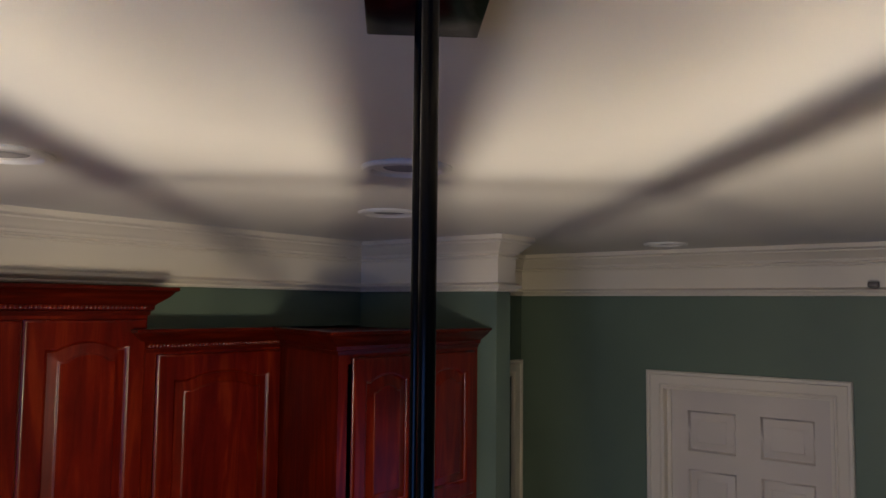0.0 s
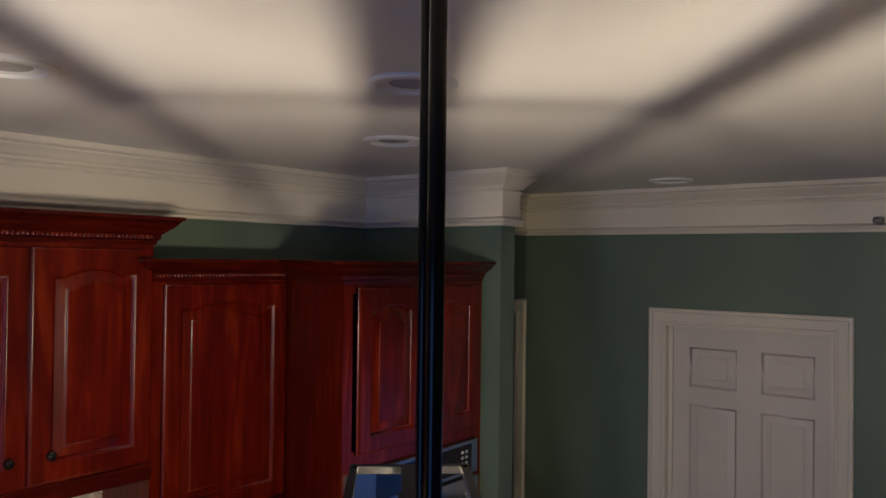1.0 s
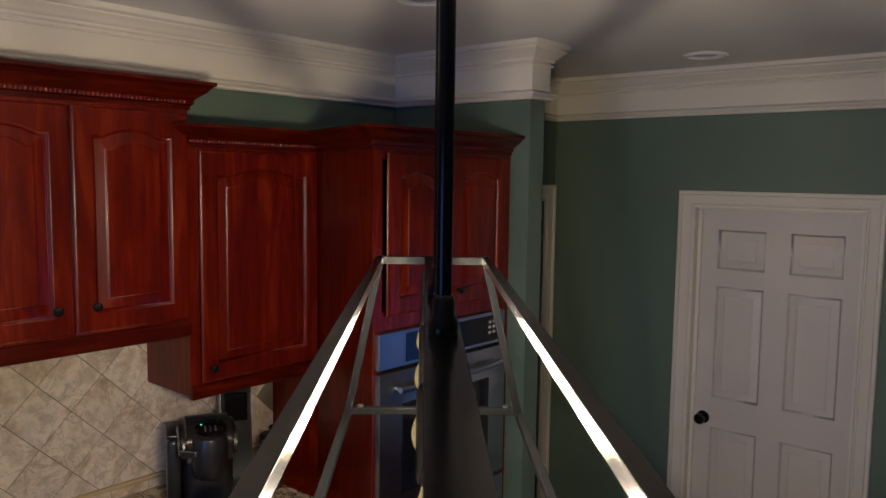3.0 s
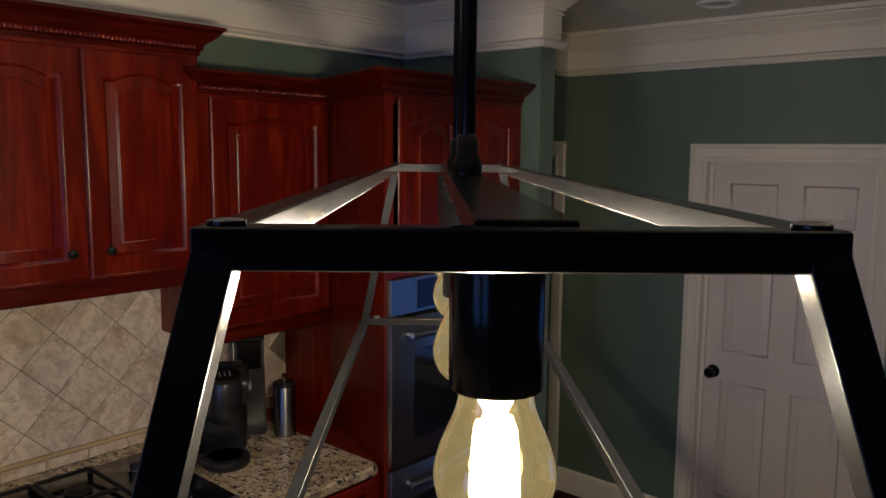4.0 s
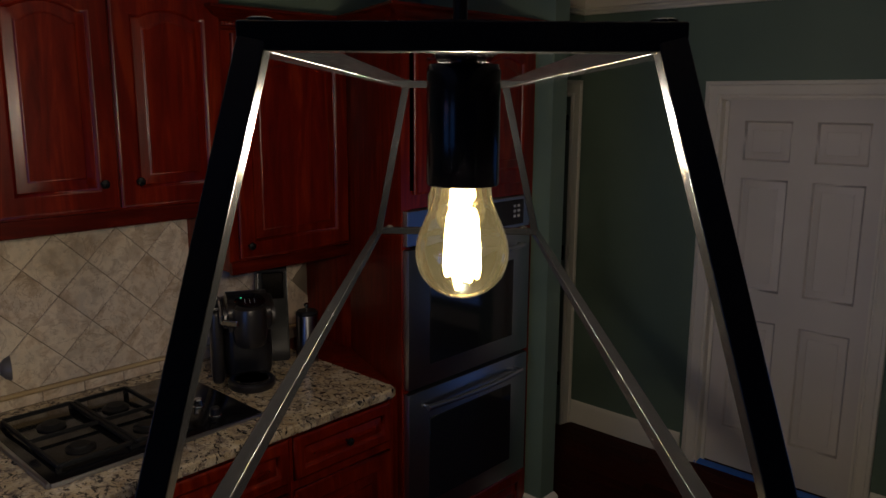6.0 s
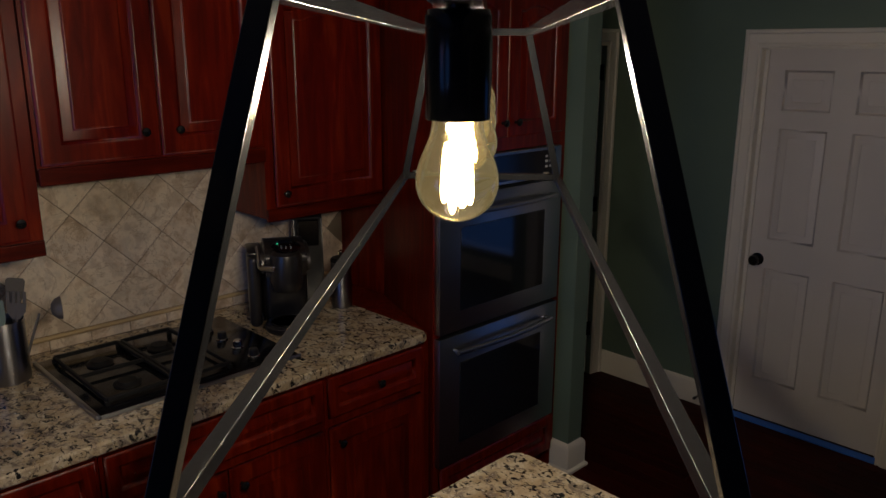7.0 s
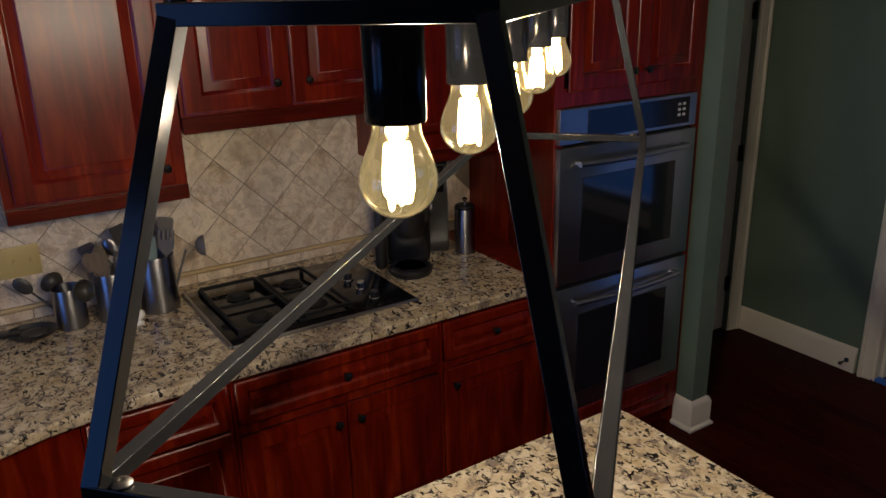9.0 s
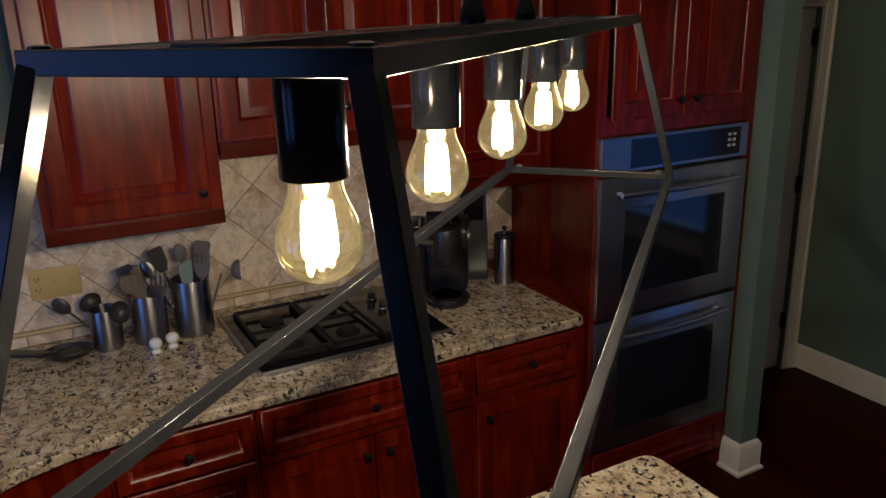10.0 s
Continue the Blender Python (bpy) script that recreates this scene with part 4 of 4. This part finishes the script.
canister(-2.47, 0.757, 0.071, 0.215, "large brushed steel canister full of utensils")
canister(-2.468, 0.60, 0.062, 0.185, "medium brushed steel canister with wooden utensils")
canister(-2.49, 0.45, 0.055, 0.15, "small brushed steel canister with dark utensils")
for name, cx, cy, ang, lean, ln, hd, mt in (
        ("nylon_turner", -2.480, 0.735, 262, 15, 0.315, "spatula", M_DARKNYLON), ("pastry_brush", -2.500, 0.760, 265, 4, 0.315, "whisk", M_GREYNYLON),
        ("slotted_turner", -2.490, 0.775, 80, 8, 0.310, "spatula", M_GREYNYLON), ("pasta_fork", -2.440, 0.772, 60, 7, 0.285, "fork", M_GREYNYLON),
        ("silicone_spatula", -2.425, 0.750, 300, 3, 0.255, "spatula", M_TEALGREY), ("soup_ladle", -2.440, 0.790, 78, 20, 0.275, "ladle", M_GREYNYLON),
        ("cooking_spoon", -2.455, 0.728, 255, 24, 0.300, "spoon", M_STEEL_CAN), ("basting_spoon", -2.475, 0.725, 258, 31, 0.300, "spoon", M_GREYNYLON),
        ("wooden_spoon", -2.450, 0.590, 255, 14, 0.245, "whisk", M_UTWOOD), ("wooden_spoon", -2.480, 0.600, 270, 6, 0.255, "whisk", M_UTWOOD),
        ("wooden_spatula", -2.435, 0.600, 250, 9, 0.235, "spatula", M_UTWOOD), ("steel_spatula", -2.475, 0.612, 255, 16, 0.265, "spatula", M_STEEL_CAN),
        ("serving_fork", -2.445, 0.620, 70, 6, 0.225, "fork", M_STEEL_CAN),
        ("dark_spoon", -2.487, 0.454, 260, 40, 0.235, "spoon", M_DARKNYLON), ("dark_ladle", -2.482, 0.462, 30, 5, 0.160, "ladle", M_DARKNYLON),
        ("dark_masher", -2.500, 0.440, 200, 6, 0.165, "ladle", M_DARKNYLON)):
    stick(name, cx, cy, ang, lean, ln, hd, mt)


def shaker(x, y, label):
    ob = thing("shaker", pose(x, y, COUNTER), label, "shaker", "salt and pepper shakers")
    part("foot", lathe(B(), [(0, 0), (0.0165, 0), (0.018, 0.004), (0.015, 0.010), (0.011, 0.014), (0.011, 0.017)], 24), M_CERAMIC, ob)
    part("shaker_body", lathe(B(), [(0.010, 0.0165), (0.017, 0.02), (0.0225, 0.029), (0.0235, 0.037), (0.021, 0.046), (0.013, 0.053), (0.004, 0.0555), (0, 0.0555)], 24), M_CERAMIC, ob)
    return ob


shaker(-2.338, 0.592, "white egg-shaped ceramic salt shaker on a foot")
shaker(-2.36, 0.653, "white egg-shaped ceramic pepper shaker on a foot")

rest = thing("spoon_rest", pose(-2.45, 0.315, COUNTER, 0, 0, 75) @ Matrix.Scale(1.4, 4), "black glazed spoon rest lying on the granite", "spoon rest")
part("bowl", lathe(B(), [(0, 0.004), (0.035, 0.005), (0.055, 0.016), (0.062, 0.024), (0.059, 0.024), (0.05, 0.012), (0, 0.0085)], 28, Matrix.Diagonal((1, 0.8, 1, 1)), cap=False), M_PLASTIC, rest)
part("handle", bar(B(), (-0.05, 0, 0.02), (-0.17, 0, 0.034), 0.034, 0.009, bev=0.003), M_PLASTIC, rest)
ladle2 = thing("serving_spoon", pose(-2.45, 0.32, COUNTER + 0.016, 0, 0, 84) @ Matrix.Scale(1.3, 4), "dark serving spoon resting on the spoon rest", "spoon")
part("handle", bar(B(), (-0.03, 0, 0.012), (-0.2, 0, 0.03), 0.014, 0.006, bev=0.002), M_DARKNYLON, ladle2)
part("head", ball(B(), (0.0, 0, 0.004), 0.03, 1.2, 0.9, 0.35), M_DARKNYLON, ladle2)

# wall plate: duplex outlet and two switches
pl = thing("outlet_plate", pose(WALL + 0.010, 0.312, 1.145, 0, 0, 90), "ivory plate with an outlet and two switches", "outlet")
part("plate", box(B(), -0.085, 0.085, -0.006, 0.002, -0.058, 0.058, 0.003, 2), M_IVORY, pl)
bm = B()
for z in (-0.02, 0.02):
    box(bm, -0.074, -0.042, -0.008, -0.005, z - 0.015, z + 0.015, 0.002)
rec = part("receptacle", bm, M_IVORY, pl)
bm = B()
for z in (-0.02, 0.02):
    for x in (-0.065, -0.052):
        box(bm, x - 0.0012, x + 0.0012, -0.0086, -0.0078, z - 0.002, z + 0.008)
    cyl(bm, (-0.0585, -0.0078, z - 0.008), (-0.0585, -0.0086, z - 0.008), 0.0022, 10)
tagged(part("slots", bm, M_SCREEN, rec, "dark contact slots", smooth=False), kind="stuff")
for x in (0.0, 0.056):
    sw = part("switch", box(B(), x - 0.006, x + 0.006, -0.0085, -0.005, -0.013, 0.013, 0.001), M_IVORY, pl)
    part("toggle", box(B(), x - 0.004, x + 0.004, -0.017, -0.008, 0.0, 0.009, 0.001), M_IVORY, sw)

# single-serve coffee maker
cm = thing("coffee_maker", pose(-2.29, 1.755, COUNTER, 0, 0, 62) @ Matrix.Scale(1.05, 4), "silver and black single-serve coffee maker", "coffee maker")
part("base", lathe(B(), [(0.0, 0.0), (0.082, 0.0), (0.086, 0.006), (0.086, 0.022), (0.078, 0.030), (0.0, 0.030)], 36, Matrix.Translation((0, -0.06, 0)) @ Matrix.Diagonal((1, 1.1, 1, 1))), M_PLASTIC, cm)
part("drip_tray", lathe(B(), [(0.0, 0.0305), (0.058, 0.0305), (0.062, 0.034), (0.066, 0.0305)], 36, pose(0, -0.065, 0)), M_SCREEN, cm, "black slotted drip tray")
bm = box(B(), -0.088, 0.088, 0.005, 0.155, 0.0, 0.285, 0.035, 4)
part("column", bm, M_PLASTIC, cm)
bm = B()
prism(bm, [(-0.10, 0.215), (0.15, 0.215), (0.158, 0.285), (0.12, 0.322), (0.03, 0.335), (-0.06, 0.326), (-0.105, 0.295)], 0.184, pose(0.092, 0, 0, 0, 0, 90))
bmesh.ops.bevel(bm, geom=list(bm.edges), offset=0.018, segments=3, affect="EDGES")
hd = part("brew_head", bm, M_GREYPLASTIC, cm, "rounded dark silver brew head")
part("nose", lathe(B(), [(0.048, 0.165), (0.054, 0.172), (0.060, 0.20), (0.061, 0.285), (0.056, 0.306), (0.040, 0.318), (0.0, 0.322)], 36, Matrix.Translation((0, -0.085, 0)) @ Matrix.Diagonal((1, 1.05, 1, 1))), M_GREYPLASTIC, hd, "rounded grey spout housing")
part("control_panel", lathe(B(), [(0.0, 0.0), (0.052, 0.0), (0.055, 0.003), (0.050, 0.007), (0.0, 0.009)], 36, pose(0.004, -0.062, 0.3225, 6, 0, 0) @ Matrix.Diagonal((1, 1.3, 1, 1))), M_SCREEN, hd, "glossy black oval control panel")
bm = B()
for i in range(3):
    for j in range(3):
        box(bm, -0.016 + i * 0.017, -0.0125 + i * 0.017, -0.10 + j * 0.017, -0.097 + j * 0.017, 0.3255 + 0.0017 * j, 0.3285 + 0.0017 * j)
tagged(part("button_marks", bm, M_GREYINK, hd, "small pale button marks", smooth=False), kind="stuff")
part("indicator", box(B(), -0.028, -0.022, -0.046, -0.040, 0.328, 0.3345), M_LED, hd, "small green indicator light")
part("lift_handle", bar(B(), (-0.097, -0.095, 0.268), (-0.097, 0.03, 0.300), 0.016, 0.034, bev=0.005), M_STEEL, hd, "brushed silver lift handle", hard=True)
part("handle_band", bar(B(), (-0.10, -0.105, 0.262), (-0.045, -0.140, 0.262), 0.012, 0.022, bev=0.004), M_CHROME, hd, "bright chrome handle tip", hard=True)
bm = box(B(), -0.138, -0.092, -0.03, 0.14, 0.0, 0.285, 0.02, 4)
tank = part("water_tank", bm, M_GREYPLASTIC, cm, "smoky water tank")
part("tank_lid", box(B(), -0.139, -0.091, -0.031, 0.141, 0.286, 0.300, 0.006, 2), M_PLASTIC, tank)

# taller black appliance behind it
tb = thing("can_opener", pose(-2.46, 1.985, COUNTER, 0, 0, 62), "tall black electric can opener on the counter", "appliance")
bm = B()
prism(bm, [(-0.075, 0.0), (0.085, 0.0), (0.075, 0.20), (0.07, 0.37), (0.055, 0.40), (-0.03, 0.41), (-0.05, 0.39), (-0.05, 0.10), (-0.07, 0.06)], 0.125, pose(0.0625, 0, 0, 0, 0, 90))
bmesh.ops.bevel(bm, geom=list(bm.edges), offset=0.006, segments=2, affect="EDGES")
part("housing", bm, M_PLASTIC, tb)
part("front_plate", box(B(), -0.045, 0.045, -0.058, -0.048, 0.27, 0.385, 0.004), M_SCREEN, tb, "glossy black front plate")
part("lever", box(B(), -0.03, -0.022, -0.07, -0.05, 0.12, 0.25, 0.002), M_CHROME, tb, "chrome lever")

# steel jar with a black lid and knob
jr = thing("steel_jar", pose(-2.31, 2.055, COUNTER), "slim brushed steel jar with a black lid", "jar")
part("jar_body", lathe(B(), [(0, 0), (0.043, 0), (0.045, 0.004), (0.045, 0.20), (0.043, 0.205), (0, 0.205)], 36, cap=False), M_STEEL_CAN, jr)
lid = part("lid", lathe(B(), [(0.046, 0.205), (0.046, 0.215), (0.04, 0.222), (0, 0.224)], 36), M_PLASTIC, jr, "black plastic lid")
part("lid_knob", lathe(B(), [(0.006, 0.223), (0.005, 0.235), (0.011, 0.243), (0.012, 0.25), (0, 0.258)], 20), M_CHROME, lid, "chrome lid knob")

# ---- backsplash tiles ----
LINER_Z = 0.965
solid("backsplash", box(B(), WALL, WALL + 0.004, -0.9, TOWER_B, COUNTER - 0.02, 1.70), M_GROUT, "diagonal travertine tile backsplash with an ochre liner", "backsplash")
splash = bpy.data.objects["backsplash"]


def clip_poly(pts, axis, lim, keep_less):
    out = []
    for i, p in enumerate(pts):
        q = pts[(i + 1) % len(pts)]
        pin, qin = ((p[axis] <= lim) == keep_less), ((q[axis] <= lim) == keep_less)
        if pin:
            out.append(p)
        if pin != qin:
            t = (lim - p[axis]) / (q[axis] - p[axis])
            out.append((p[0] + t * (q[0] - p[0]), p[1] + t * (q[1] - p[1])))
    return out


def tile(pts):
    """A wall tile from its outline in y, z, with an eased edge."""
    cy, cz = sum(p[0] for p in pts) / len(pts), sum(p[1] for p in pts) / len(pts)
    d = 0.008 + random.uniform(-0.0006, 0.0006)
    bm = bmesh.new()
    rows = []
    for x, s in ((0.004, 1.0), (d - 0.0012, 1.0), (d, 0.982)):
        rows.append([bm.verts.new((WALL + x, cy + (y - cy) * s, cz + (z - cz) * s)) for y, z in pts])
    for a, b in zip(rows, rows[1:]):
        for k in range(len(a)):
            j = (k + 1) % len(a)
            bm.faces.new((a[k], a[j], b[j], b[k]))
    bm.faces.new(rows[-1])
    ob = new("tile", finish("tile", bm, M_TILE, False))
    ob.parent = splash


HALF, GAP = 0.1155, 0.0019
for i in range(-18, 7):
    for j in range(-4, 5):
        cy, cz = 1.532 + i * HALF, 1.299 + j * HALF
        if (i + j) % 2:
            continue
        h = HALF - GAP
        pts = [(cy - h, cz), (cy, cz - h), (cy + h, cz), (cy, cz + h)]
        for axis, lim, less in ((0, -0.45, False), (0, TOWER_B - 0.002, True), (1, LINER_Z + 0.011, False), (1, 1.66, True)):
            pts = clip_poly(pts, axis, lim, less) if pts else pts
        if len(pts) > 2:
            ys, zs2 = [p[0] for p in pts], [p[1] for p in pts]
            if max(ys) - min(ys) > 0.012 and max(zs2) - min(zs2) > 0.012:
                tile(pts)
for k in range(17):
    y = -0.42 + k * 0.152
    tile([(y + 0.0015, COUNTER + 0.002), (min(y + 0.1505, TOWER_B - 0.003), COUNTER + 0.002), (min(y + 0.1505, TOWER_B - 0.003), LINER_Z - 0.011), (y + 0.0015, LINER_Z - 0.011)])
bm = B()
sweep(bm, [(WALL + 0.004, -0.45), (WALL + 0.004, TOWER_B - 0.002)], [(0, LINER_Z - 0.009), (0.008, LINER_Z - 0.009), (0.013, LINER_Z - 0.005), (0.0145, LINER_Z), (0.013, LINER_Z + 0.005), (0.008, LINER_Z + 0.009), (0, LINER_Z + 0.009)])
part("liner", bm, M_LINER, splash, "rounded ochre stone liner strip")

# ---- floor planks ----
PW = 0.083
meshes = {}
for ln in (0.9, 1.2, 1.5):
    bm = B()
    box(bm, 0, ln - 0.0015, 0, PW - 0.0015, -0.012, 0.0, 0.0012)
    meshes[ln] = finish("plank", bm, M_FLOOR, False)
rng = random.Random(7)
count = 0
rest_v, rest_f = [], []
row = 0
y = SOUTH
while y < NORTH:
    x = WALL - rng.uniform(0, 0.9)
    while x < EAST:
        ln = rng.choice((0.9, 1.2, 1.5))
        if y > 1.5 and x < 0.4 and count < 290:
            ob = new("plank", meshes[ln])
            ob.parent = floor
            ob.location = (x, y, 0)
            count += 1
        else:
            b = len(rest_v)
            rest_v += [(x, y, 0), (x + ln - 0.0015, y, 0), (x + ln - 0.0015, y + PW - 0.0015, 0), (x, y + PW - 0.0015, 0)]
            rest_v += [(a, c, -0.012) for a, c, _ in rest_v[b:b + 4]]
            rest_f += [(b, b + 1, b + 2, b + 3), (b, b + 4, b + 5, b + 1), (b + 1, b + 5, b + 6, b + 2), (b + 2, b + 6, b + 7, b + 3), (b + 3, b + 7, b + 4, b)]
        x += ln
    y += PW
me = bpy.data.meshes.new("planks")
me.from_pydata(rest_v, [], rest_f)
me.materials.append(M_FLOOR)
po = tagged(new("planks", me), kind="stuff")
po.parent = floor
